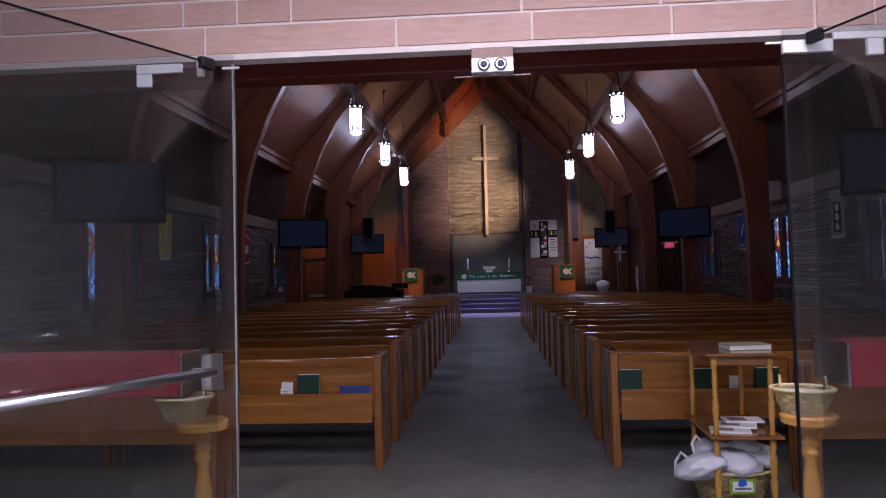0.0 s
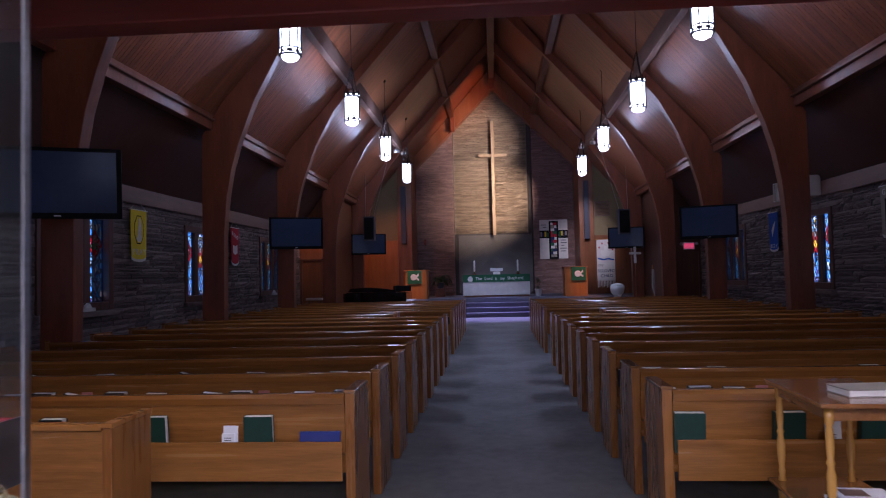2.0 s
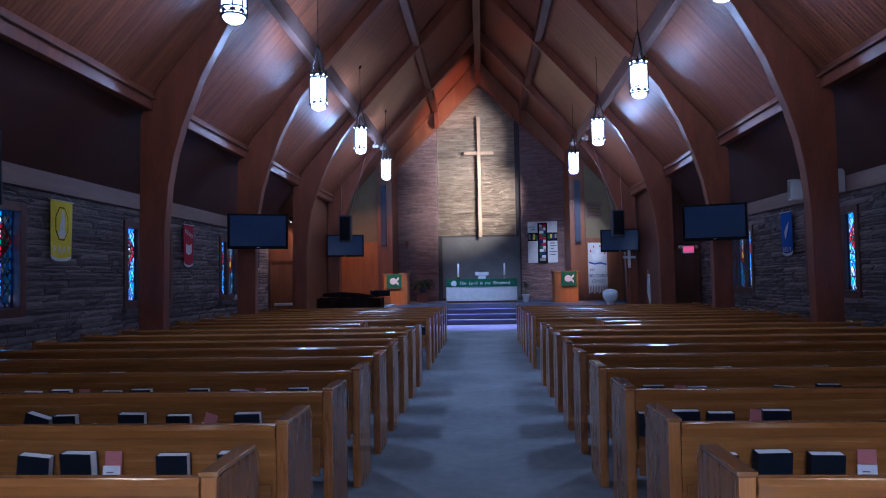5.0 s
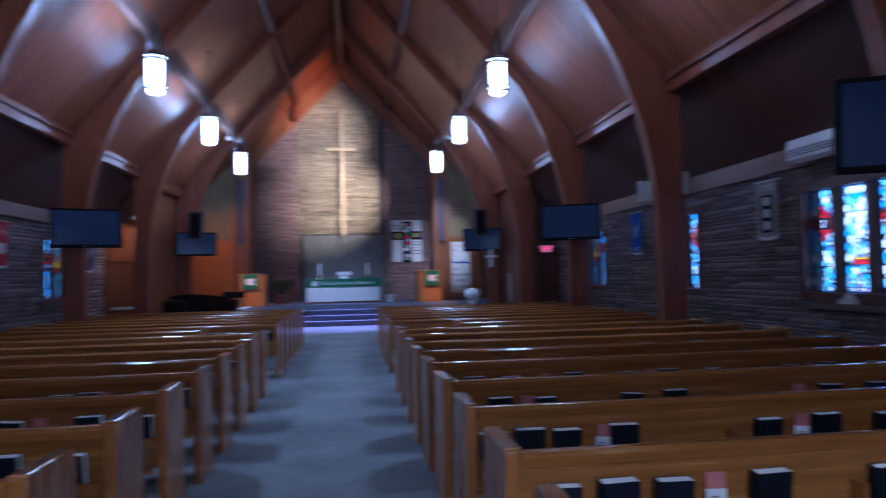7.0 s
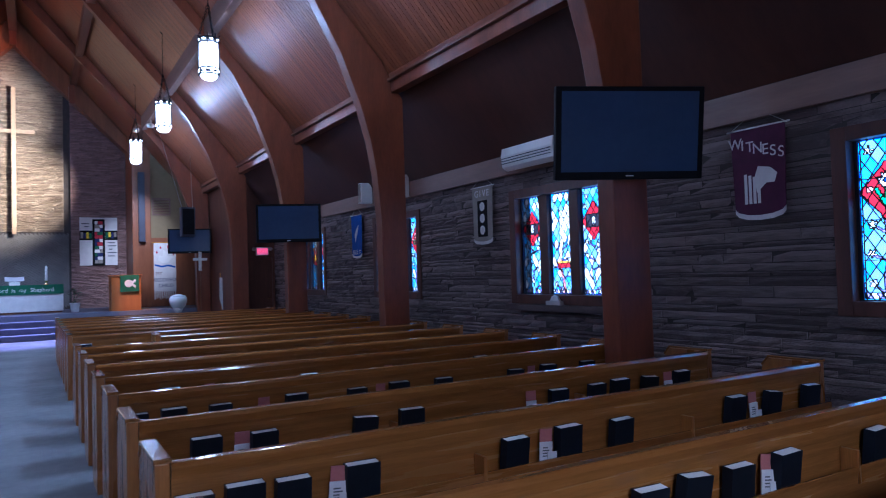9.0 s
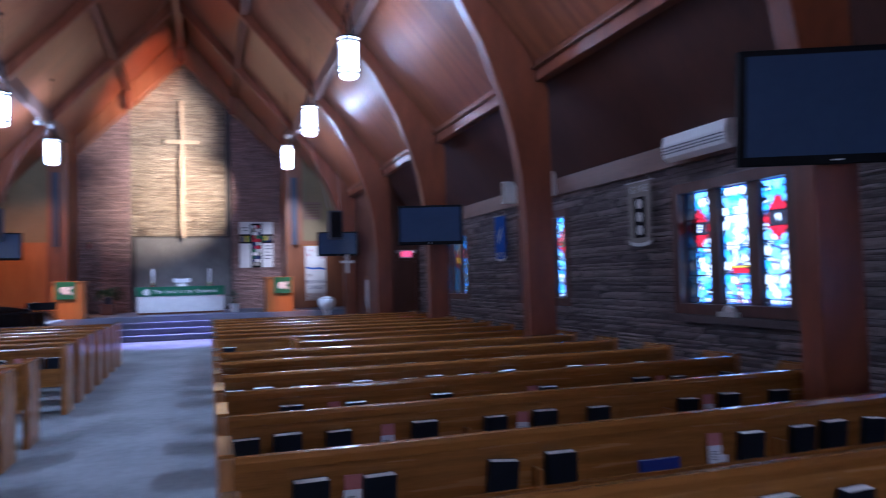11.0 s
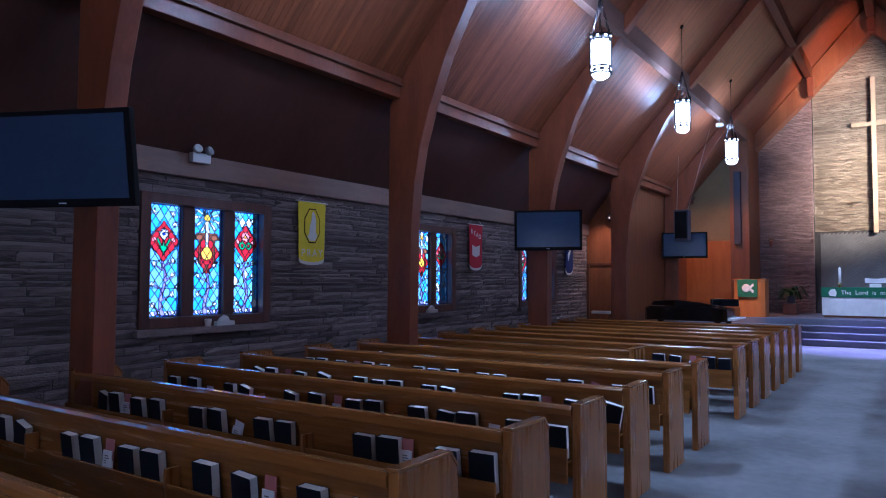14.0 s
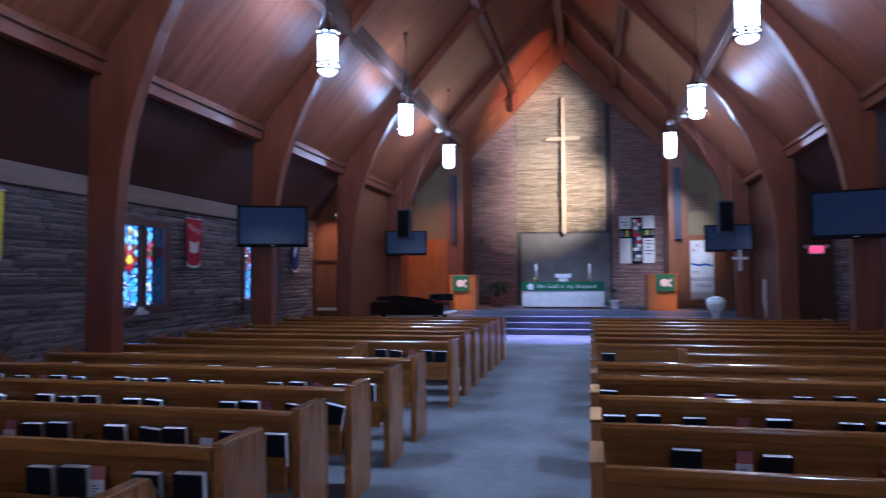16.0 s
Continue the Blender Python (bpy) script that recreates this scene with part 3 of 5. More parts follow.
def make_screen(length):
    """A plain oak bench back with broad returns behind the last pews; starts at x = 0."""
    p = thing("pew_screen", pose(0, 0, 0), "plain tan oak bench back behind the last pew", "screen", "rear screens")
    part("panel", boxes((0.05, length - 0.05, 0.0, 0.03, 0.42, 0.85), bevel=0.004), M_PEW, p)
    part("seat", boxes((0.05, length - 0.05, 0.032, 0.34, 0.43, 0.455), bevel=0.004), M_PEW, p)
    part("rail", boxes((0.05, length - 0.05, -0.015, 0.055, 0.852, 0.885), bevel=0.008), M_PEW, p)
    for x0 in (0.0, length - 0.048):
        part("return", boxes((x0, x0 + 0.048, -0.01, 0.36, 0.0, 0.865), bevel=0.005), M_PEW_END, p)
        part("cap", boxes((x0 - 0.004, x0 + 0.052, -0.018, 0.365, 0.866, 0.889), bevel=0.005), M_PEW_END, p)
    for k in (1, 2, 3):
        part("stile", boxes((length * k / 4 - 0.03, length * k / 4 + 0.03, -0.008, -0.001, 0.44, 0.83), bevel=0.002), M_PEW_END, p)
    return p


back_master = make_screen(full - 0.9)
pew_master.matrix_basis = pose(AISLE, ROWS[0], 0)
short_master.matrix_basis = pose(AISLE + 0.98, ROWS[9], 0)
back_master.matrix_basis = pose(1.95, -0.88, 0)
tagged(short_master, "shortened oak pew that leaves wheelchair space")
for y in ROWS:
    if y == ROWS[9]:
        copy_thing(short_master, pose(-WALL_END, y, 0))
        continue
    if y != ROWS[0]:
        copy_thing(pew_master, pose(AISLE, y, 0))
    copy_thing(pew_master, pose(-WALL_END, y, 0))
copy_thing(back_master, pose(-1.84 - (full - 0.9), -0.86, 0))

# ---------------- pendants ----------------


def make_pendant(m):
    """A lantern of lit glass in an iron cage, on three chains and a rod from the roof. Its base is the lamp's bottom."""
    p = thing("pendant_lantern", m, "lit iron and white-glass church lantern on chains", "pendant lamp", "nave lanterns")
    part("glass", lathe([(0.06, 0.01), (0.115, 0.04), (0.142, 0.09), (0.146, 0.16), (0.146, 0.62), (0.12, 0.64)], 18), M_SHADE, p, "glowing white glass cylinder").visible_shadow = False
    for z, r in ((0.085, 0.170), (0.185, 0.165), (0.61, 0.165), (0.685, 0.172)):
        part("ring", lathe([(r - 0.014, z), (r, z + 0.002), (r, z + 0.018), (r - 0.014, z + 0.020), (r - 0.016, z + 0.010)], 20), M_IRON, p)
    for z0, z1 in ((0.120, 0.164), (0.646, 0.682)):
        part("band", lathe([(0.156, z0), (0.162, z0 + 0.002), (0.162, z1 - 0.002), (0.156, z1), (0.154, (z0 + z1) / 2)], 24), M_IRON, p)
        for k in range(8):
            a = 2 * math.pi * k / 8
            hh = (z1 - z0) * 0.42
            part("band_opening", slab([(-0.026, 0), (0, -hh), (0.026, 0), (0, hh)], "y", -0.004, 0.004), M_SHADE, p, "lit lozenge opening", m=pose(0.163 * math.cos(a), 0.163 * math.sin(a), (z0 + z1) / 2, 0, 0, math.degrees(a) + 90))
    for k in range(8):
        a = 2 * math.pi * (k + 0.5) / 8
        c, s = math.cos(a), math.sin(a)
        part("cage_bar", tube([(0.165 * c, 0.165 * s, 0.075), (0.165 * c, 0.165 * s, 0.735), (0.178 * c, 0.178 * s, 0.76)], 0.010, 6), M_IRON, p)
    for a in (0.0, math.pi / 2):
        c, s = math.cos(a), math.sin(a)
        part("top_strap", tube([(-0.165 * c, -0.165 * s, 0.70), (0.0, 0.0, 0.73), (0.165 * c, 0.165 * s, 0.70)], 0.008, 6), M_IRON, p)
    crown = Vector((0, 0, 1.30))
    for k in range(3):
        a = 2 * math.pi * k / 3 + 0.5
        lo = Vector((0.15 * math.cos(a), 0.15 * math.sin(a), 0.74))
        links = []
        n = 12
        for i in range(n):
            c = lo.lerp(crown, (i + 0.5) / n)
            t = (crown - lo).normalized()
            u = t.orthogonal().normalized()
            if i % 2:
                u = t.cross(u)
            links.append(tube([c + 0.032 * t * math.cos(w) + 0.016 * u * math.sin(w) for w in [2 * math.pi * j / 8 for j in range(9)]], 0.006, 5))
        part("chain", merged(*links), M_IRON, p)
    part("rod", tube([(0, 0, 1.28), (0, 0, 2.30)], 0.007, 6), M_IRON, p)
    part("ceiling_hook", lathe([(0.012, 2.23), (0.04, 2.26), (0.045, 2.30), (0.02, 2.32)], 10), M_IRON, p)
    return p


PENDANT_Y = [1.6, 6.2, 10.77, 15.42, 20.2]
first = make_pendant(pose(-3.04, PENDANT_Y[0], 4.80))
for y in PENDANT_Y:
    for x in (-3.04, 3.04):
        if not (y == PENDANT_Y[0] and x < 0):
            copy_thing(first, pose(x, y, 4.87 if x > 0 else 4.82, 0, 0, 13 * y))

# ---------------- stained-glass windows ----------------
GLASS = {
    "sky": (0.11, 0.42, 0.95), "pale": (0.27, 0.60, 0.95), "deep": (0.02, 0.07, 0.55), "white": (0.88, 0.94, 1.0), "red": (0.55, 0.015, 0.03),
    "gold": (1.0, 0.62, 0.05), "green": (0.05, 0.42, 0.16), "violet": (0.34, 0.28, 0.75), "rose": (0.95, 0.35, 0.35), "brown": (0.30, 0.10, 0.05), "black": (0.03, 0.03, 0.04),
}
GLASS = {k: tinted("stained_" + k, v, 0.05) for k, v in GLASS.items()}
GLASS_KEYS = list(GLASS)
LITES = (-0.595, 0.015, 0.625)     # centres of the three lights in a window
LITE_W, G0, G1 = 0.215, 1.25, 2.58




NET, STEP = 0.72, 0.11           # slope and pitch of the lozenge net
BOUGHS = ((-0.13, 0.10), (0.12, 0.20), (-0.135, 0.29), (0.13, 0.37), (-0.12, 0.47), (0.13, 0.50), (-0.13, 0.93), (0.12, 0.92), (0.15, 0.83))


def near_segment(x, z, ax, az, bx, bz):
    dx, dz = bx - ax, bz - az
    t = max(0.0, min(1.0, ((x - ax) * dx + (z - az) * dz) / (dx * dx + dz * dz)))
    return math.hypot(x - ax - t * dx, z - az - t * dz)


def medallion(x, v, h, tone, east):
    """The emblem in the upper half of a light, or None outside it; h is the height in metres over the emblem's middle."""
    u = x / LITE_W
    if tone == 1 and not east:
        q = math.hypot(x, h - 0.45)
        if q < 0.045:
            return "gold"
        if q < 0.19 and abs(math.sin(5.5 * math.atan2(h - 0.45, x))) > 0.86:
            return "white"
        if abs(x) < 0.02 and 0.08 < h < 0.40:
            return "white"
        if 0.17 < h < 0.255 and abs(u) < 0.92 - 2.6 * (h - 0.17):
            return "brown"
        if abs(abs(x) - 0.105) < 0.014 and -0.12 < h < 0.17:
            return "brown"
        if math.hypot(x, h) < 0.082:
            return "gold"
        if abs(abs(x) + 0.5 * (h + 0.16)) < 0.016 and -0.25 < h < -0.09:
            return "brown"
        return "red" if abs(u) / 0.92 + abs(h) / 0.26 < 1 else None
    if tone == 1:
        if -0.30 < h < 0.33 and abs(x - 0.05 * math.sin(6 * h) - 0.02) < 0.035 + 0.075 * max(0.0, math.sin(4.2 * (h + 0.05))):
            return "white"
        if -0.42 < h < -0.33 and abs(x - 0.03) < 0.12:
            return "red" if h < -0.355 else "gold"
        return None
    if abs(u) / 0.98 + abs(h) / 0.245 >= 1:
        return None
    if east:
        if math.hypot(x, 0.75 * h) < 0.04:
            return "white"
        return "black" if abs(h) < 0.075 and abs(x) < 0.13 else "red"
    top = math.hypot(x, h - 0.09)
    if top < 0.02:
        return "deep" if tone == 0 else "gold"
    if top < 0.062 + 0.008 * math.cos((9 if tone == 0 else 5) * math.atan2(h - 0.09, x)):
        return "white" if tone == 0 else "rose"
    if tone == 0 and -0.16 < h < 0.03 and (abs(x) < 0.01 or abs(abs(x) - 0.55 * (h + 0.12)) < 0.018):
        return "green"
    if tone == 2 and -0.11 < h < 0.03 and 0.022 < math.hypot(abs(x) - 0.055, h + 0.03) < 0.055:
        return "green"
    if math.hypot(abs(x) - 0.13, h - 0.02) < 0.03:
        return "rose"
    return "red"


def lite_colour(x, z, seed):
    """The glass at a place of a light: blue lozenges, an emblem on a red diamond, a winding trunk with boughs and pale leaves."""
    tone, east = seed % 3, seed >= 6
    u, v = x / LITE_W, (z - G0) / (G1 - G0)
    a, b = math.floor((x + z * NET) / STEP), math.floor((x - z * NET) / STEP)
    h = random.Random(a * 92821 + b * 68917 + seed * 7).random()
    if abs(u) > 0.93 or v < 0.012 or v > 0.988:
        return "deep" if (int(v * 26) + (u > 0)) % 3 else "sky"
    mid = (0.67, 0.575, 0.69)[tone]
    got = medallion(x, v, (v - mid) * (G1 - G0), tone, east)
    if got:
        return got
    for k, (cx, cv) in enumerate(BOUGHS):
        if tone == 1 and not east and cv > 0.8:
            continue
        cx, cz = cx * (1 if seed % 2 else -1), G0 + (G1 - G0) * cv
        th = math.atan2(z - cz, x - cx)
        if math.hypot(x - cx, z - cz) < 0.030 * (1 + 0.38 * math.cos(5 * th + k)):
            return "white"
        root = 0.03 * math.sin(cv * 14 + seed)
        if cv < 0.6 and near_segment(x, z, root, cz - 0.075, cx, cz - 0.012) < 0.009:
            return "violet"
    t = 0.03 * math.sin(v * 14 + seed)
    if v < mid - 0.15 and abs(x - t) < 0.013 + 0.03 * max(0.0, 0.42 - v):
        return "violet" if not east else "rose" if tone == 1 else "pale"
    if v < 0.05:
        return "white" if math.sin(70 * x + 40 * v + seed) > 0 else "violet"
    if east:
        return "white" if h < 0.30 else "pale" if h < 0.75 else "sky"
    return "pale" if h < 0.5 else "sky" if h < 0.95 else "white"


def lite_mesh(seed):
    """One light of leaded glass in one mesh, and its lead net in another."""
    nx, nz = 36, 108
    dx, dz = 2 * LITE_W / nx, (G1 - G0) / nz
    verts = [(-LITE_W + i * dx, 0.0, G0 + k * dz) for k in range(nz + 1) for i in range(nx + 1)]
    faces, mats, kind = [], [], {}
    for k in range(nz):
        for i in range(nx):
            c = lite_colour(-LITE_W + (i + 0.5) * dx, G0 + (k + 0.5) * dz, seed)
            kind[i, k] = c
            b = k * (nx + 1) + i
            faces.append((b, b + 1, b + nx + 2, b + nx + 1))
            mats.append(GLASS_KEYS.index(c))
    me = bpy.data.meshes.new("stained_pane")
    me.from_pydata(verts, [], faces)
    for key in GLASS_KEYS:
        me.materials.append(GLASS[key])
    me.polygons.foreach_set("material_index", mats)
    # lead: the lozenge net, and the edges between colours of the figures
    lead = []
    for sgn in (-1, 1):
        for n in range(-12, 32):
            c = n * STEP
            pts = []
            for k in range(61):
                z = G0 + (G1 - G0) * k / 60
                x = c - z * NET if sgn > 0 else c + z * NET - 14 * STEP
                x += 0.006 * math.sin(7 * z + 2.3 * n + seed)
                if abs(x) <= LITE_W:
                    pts.append((x, z))
            if len(pts) > 1:
                lead += [(pts[q], pts[min(q + 4, len(pts) - 1)]) for q in range(0, len(pts) - 1, 4)]
    strong = {"red", "gold", "green", "violet", "rose", "white", "brown", "black"}
    for (i, k), c in kind.items():
        x, z = -LITE_W + i * dx, G0 + k * dz
        for (di, dk), seg in (((1, 0), ((x + dx, z), (x + dx, z + dz))), ((0, 1), ((x, z + dz), (x + dx, z + dz)))):
            o = kind.get((i + di, k + dk))
            if o and o != c and (o in strong or c in strong):
                lead.append(seg)
    for z in (G0 + 0.33, G0 + 0.66, G0 + 1.0):
        lead.append(((-LITE_W, z), (LITE_W, z)))
    for x in (-LITE_W * 0.9, LITE_W * 0.9):
        lead.append(((x, G0), (x, G1)))
    lv, lf = [], []
    for a, b in lead:
        d = Vector((b[0] - a[0], b[1] - a[1]))
        n = Vector((-d.y, d.x)).normalized() * 0.0042
        s = len(lv)
        for (px, pz) in (a, b):
            for sg in (-1, 1):
                for yy in (-0.004, 0.004):
                    lv.append((px + sg * n.x, yy, pz + sg * n.y))
        lf += [[s + i for i in f] for f in ((0, 2, 6, 4), (1, 5, 7, 3), (0, 4, 5, 1), (2, 3, 7, 6))]
    le = bpy.data.meshes.new("lead_net")
    le.from_pydata(lv, [], lf)
    le.materials.append(M_LEAD)
    return me, le


LITE_MESHES = [lite_mesh(s) for s in range(9)]


def make_window(name, side, yc, pick):
    """A three-light window in the thickness of a side wall: local x runs along the wall, local y outwards."""
    turn = 90 if side < 0 else -90
    w = thing(name, pose(side * (WX + 0.03), yc, 0, 0, 0, turn), "three-light stained-glass window in a dark wooden frame", "window", kind="structure")
    h, z0, z1 = WIN_HALF, WIN_Z0, WIN_Z1
    frame_rows = [(-h, -h + 0.13, -0.03, 0.13, z0, z1), (h - 0.13, h, -0.03, 0.13, z0, z1), (-h + 0.13, h - 0.13, -0.03, 0.13, z1 - 0.12, z1), (-h + 0.13, h - 0.13, -0.03, 0.13, z0, z0 + 0.125)]
    fr = part("window_frame", boxes(*frame_rows, bevel=0.008), M_FRAME, w)
    for a, b in ((LITES[0], LITES[1]), (LITES[1], LITES[2])):
        part("mullion", boxes((a + LITE_W + 0.004, b - LITE_W - 0.004, 0.03, 0.12, z0 + 0.127, z1 - 0.122), bevel=0.012), M_FRAME, fr)
    for i, c in enumerate(LITES):
        me, le = LITE_MESHES[(pick + i) % len(LITE_MESHES)]
        pn = new("pane", me)
        pn.parent, pn.matrix_basis = w, pose(c, 0.09, 0)
        pn.visible_shadow = False
        g = LITE_W - 0.002
        part("glazing_bead", boxes((c - g - 0.045, c - g, 0.078, 0.102, G0 - 0.03, G1 + 0.03), (c + g, c + g + 0.045, 0.078, 0.102, G0 - 0.03, G1 + 0.03), (c - g, c + g, 0.078, 0.102, G0 - 0.03, G0 + 0.004), (c - g, c + g, 0.078, 0.102, G1 - 0.004, G1 + 0.03)), M_LEAD, w)
        ln = new("lead_net", le)
        ln.parent, ln.matrix_basis = pn, pose(0, 0, 0)
    part("window_sill", boxes((-h - 0.06, h + 0.06, -0.10, 0.0, z0 - 0.09, z0 - 0.004), bevel=0.01), M_STONE, w, "rough stone window sill")
    return w


n = 3
for side in (-1, 1):
    for i, yc in enumerate(WINDOW_Y[side]):
        make_window(f"window_{n}", side, yc, 3 * (i % 2) if side < 0 else (3, 6, 0, 3)[i])
        n += 1

# bright overcast sky outside the windows
M_OUT = glowing("outdoor_sky", (0.88, 0.93, 1.0), 1.8)
M_OUT_SHADE = glowing("outdoor_shade", (0.84, 0.92, 1.0), 1.25)
for side in (-1, 1):
    x = side * 7.6
    structure("backdrop", boxes((min(x, x + side * 0.02), max(x, x + side * 0.02), -2, 18, 0.4, 3.6)), M_OUT if side > 0 else M_OUT_SHADE, "pale sky outside the windows", "backdrop")

# ---------------- screens ----------------


def make_tv(m, label):
    t = thing("television", m, label, "television", "wall screens")
    part("housing", boxes((-0.675, 0.675, 0.0, 0.07, -0.405, 0.405), bevel=0.012), M_BLACK, t)
    part("screen", boxes((-0.622, 0.622, -0.006, -0.002, -0.335, 0.362)), M_SCREEN, t, "switched-off dark screen with a blue reflection in its colour")
    part("badge", boxes((-0.035, 0.035, -0.006, -0.002, -0.376, -0.366)), M_WHITE, t)
    part("mount", boxes((-0.10, 0.10, 0.072, 0.52, -0.12, 0.12), bevel=0.01), M_IRON, t)
    return t


tv = make_tv(pose(-4.98, 3.515, 2.69, 9, 0, 24), "large switched-off television on an arch post")
copy_thing(tv, pose(5.015, 3.35, 2.755, 9, 0, -24))
SMALLER = Matrix.Diagonal((0.952, 0.952, 0.952, 1))
for side, x in ((-1, -4.845), (1, 4.956)):
    screen = copy_thing(tv, pose(x, 12.65, 2.66, 2, 0, -21 * side) @ SMALLER)
    tagged(screen, "switched-off television halfway down the nave")
for x in (-4.72, 4.74):
    screen = copy_thing(tv, pose(x, 21.75, 2.78, 2, 0, 12 if x < 0 else -12) @ SMALLER)
    tagged(screen, "switched-off television beside the chancel steps")

# ---------------- chancel things ----------------
cross = thing("wall_cross", pose(-0.02, Y1 - 0.20, 3.27), "tall pale wooden cross on the stone wall", "cross")
part("upright", boxes((-0.066, 0.066, 0.0, 0.13, 0, 4.97), bevel=0.008), M_CROSS, cross)
part("crossbar", boxes((-0.61, -0.068, 0.0, 0.13, 3.40, 3.535), (0.068, 0.61, 0.0, 0.13, 3.40, 3.535), bevel=0.008), M_CROSS, cross)
for z in (0.6, 4.4):
    part("wall_stud", boxes((-0.05, 0.05, 0.132, 0.21, z, z + 0.1)), M_IRON, cross)


# ---------------- chancel furniture ----------------
altar = thing("altar_table", pose(0, 23.55, 0.68), "altar table covered with white linen and a green cloth", "altar")
part("table", boxes((-1.28, 1.28, 0.06, 0.72, 0.0, 0.84), bevel=0.01), M_PANEL, altar)
part("linen", boxes((-1.31, 1.31, 0.02, 0.055, 0.06, 0.86), (-1.31, 1.31, 0.02, 0.76, 0.842, 0.86), bevel=0.004), M_LINEN, altar, "white linen altar cloth")
front = part("frontal", boxes((-1.32, 1.32, -0.004, 0.016, 0.58, 0.868), (-1.32, 1.32, -0.004, 0.30, 0.864, 0.872), bevel=0.002), M_GREEN, altar, "green frontal with cream lettering")
lettering("The  Lord  is  my  Shepherd", 0.165, M_WHITE, front, pose(0.12, -0.006, 0.665, 90, 0, 0))
part("emblem", slab([(-1.10, 0.62), (-0.95, 0.60), (-0.92, 0.72), (-0.98, 0.82), (-1.08, 0.80), (-1.14, 0.71)], "y", -0.010, -0.005), M_LINEN, front)


def make_candle(m):
    c = thing("altar_candle", m, "white altar candle in a low brass holder", "candle", "altar candles")
    part("holder", lathe([(0.075, 0.0), (0.075, 0.02), (0.03, 0.045), (0.028, 0.09), (0.055, 0.11), (0.05, 0.13)], 14), M_BRASS, c)
    part("candle", lathe([(0.036, 0.125), (0.036, 0.56), (0.012, 0.575), (0.008, 0.60)], 12), M_WHITE, c)
    return c


cd = make_candle(pose(-0.86, 23.85, 1.542))
copy_thing(cd, pose(0.86, 23.85, 1.542))
stand = thing("missal_stand", pose(0.02, 23.82, 1.542), "white book stand with an open book on the altar", "book stand")
part("base", boxes((-0.14, 0.14, -0.1, 0.1, 0.0, 0.11), bevel=0.01), M_WHITE, stand)
part("open_book", slab([(-0.25, 0.14), (-0.25, 0.27), (0.0, 0.25), (0.25, 0.27), (0.25, 0.14), (0.0, 0.12)], "y", -0.12, 0.06, bevel=0.006), M_PAPER, stand)

pot = thing("potted_plant", pose(1.62, 23.4, 0.68), "leafy green plant in a white pot beside the altar", "plant")
part("pot", lathe([(0.10, 0.0), (0.105, 0.02), (0.14, 0.24), (0.15, 0.25), (0.15, 0.28), (0.13, 0.28), (0.12, 0.25)], 16), M_WHITE, pot)
leaves = bmesh.new()
rl = random.Random(3)
for k in range(46):
    a, r, h = rl.uniform(0, 6.28), rl.uniform(0.03, 0.24), rl.uniform(0.3, 0.75)
    c = Vector((r * math.cos(a), r * math.sin(a), h))
    d = Vector((math.cos(a), math.sin(a), rl.uniform(-0.4, 0.5))).normalized() * 0.10
    s = d.cross(Vector((0, 0, 1))).normalized() * 0.03
    v = [leaves.verts.new(p) for p in (c - d, c + s, c + d, c - s)]
    leaves.faces.new(v)
part("leaves", leaves, M_LEAF, pot)
part("stems", merged(*[tube([(0, 0, 0.25), (0.05 * math.cos(k), 0.05 * math.sin(k), 0.45), (0.14 * math.cos(k), 0.14 * math.sin(k), 0.62)], 0.006, 5) for k in (0.3, 1.7, 3.0, 4.4, 5.6)]), M_LEAF, pot)


sl = thing("sanctuary_lamp", pose(-3.05, Y1 - 0.15, 2.95), "small red glass lamp on a brass wall bracket", "wall lamp")
part("bracket", tube([(0, 0.02, -0.10), (0, -0.12, -0.10), (0, -0.12, -0.05)], 0.012), M_BRASS, sl)
part("glass", lathe([(0.03, -0.05), (0.055, -0.02), (0.06, 0.08), (0.05, 0.14)], 12, at=(0, -0.12, 0)), M_DKRED, sl, "dark red glass cup")
part("collar", lathe([(0.055, 0.141), (0.065, 0.145), (0.06, 0.18), (0.03, 0.19)], 12, at=(0, -0.12, 0)), M_BRASS, sl)

fern = thing("potted_fern", pose(-2.3, 24.9, 0.684), "dark drooping fern on a low wooden stand", "plant")
part("stand", boxes((-0.2, 0.2, -0.2, 0.2, 0.0, 0.34), bevel=0.012), M_DARKPANEL, fern)
part("pot", lathe([(0.10, 0.341), (0.105, 0.36), (0.15, 0.55), (0.16, 0.57), (0.14, 0.575)], 16), M_GREY, fern)
fronds = bmesh.new()
rf = random.Random(12)
for k in range(34):
    a, reach, rise = rf.uniform(0, 6.28), rf.uniform(0.28, 0.55), rf.uniform(0.15, 0.42)
    side_dir = Vector((-math.sin(a), math.cos(a), 0))
    last_pair = None
    for i in range(7):
        q = i / 6
        mid = Vector((reach * q * math.cos(a), reach * q * math.sin(a), 0.56 + rise * math.sin(2.6 * q) - 0.22 * q * q))
        half = side_dir * (0.012 + 0.045 * math.sin(math.pi * min(1.0, q + 0.12)))
        pair = (fronds.verts.new(mid - half), fronds.verts.new(mid + half - Vector((0, 0, 0.012))))
        if last_pair:
            fronds.faces.new((last_pair[0], last_pair[1], pair[1], pair[0]))
        last_pair = pair
part("fronds", fronds, M_LEAF, fern)


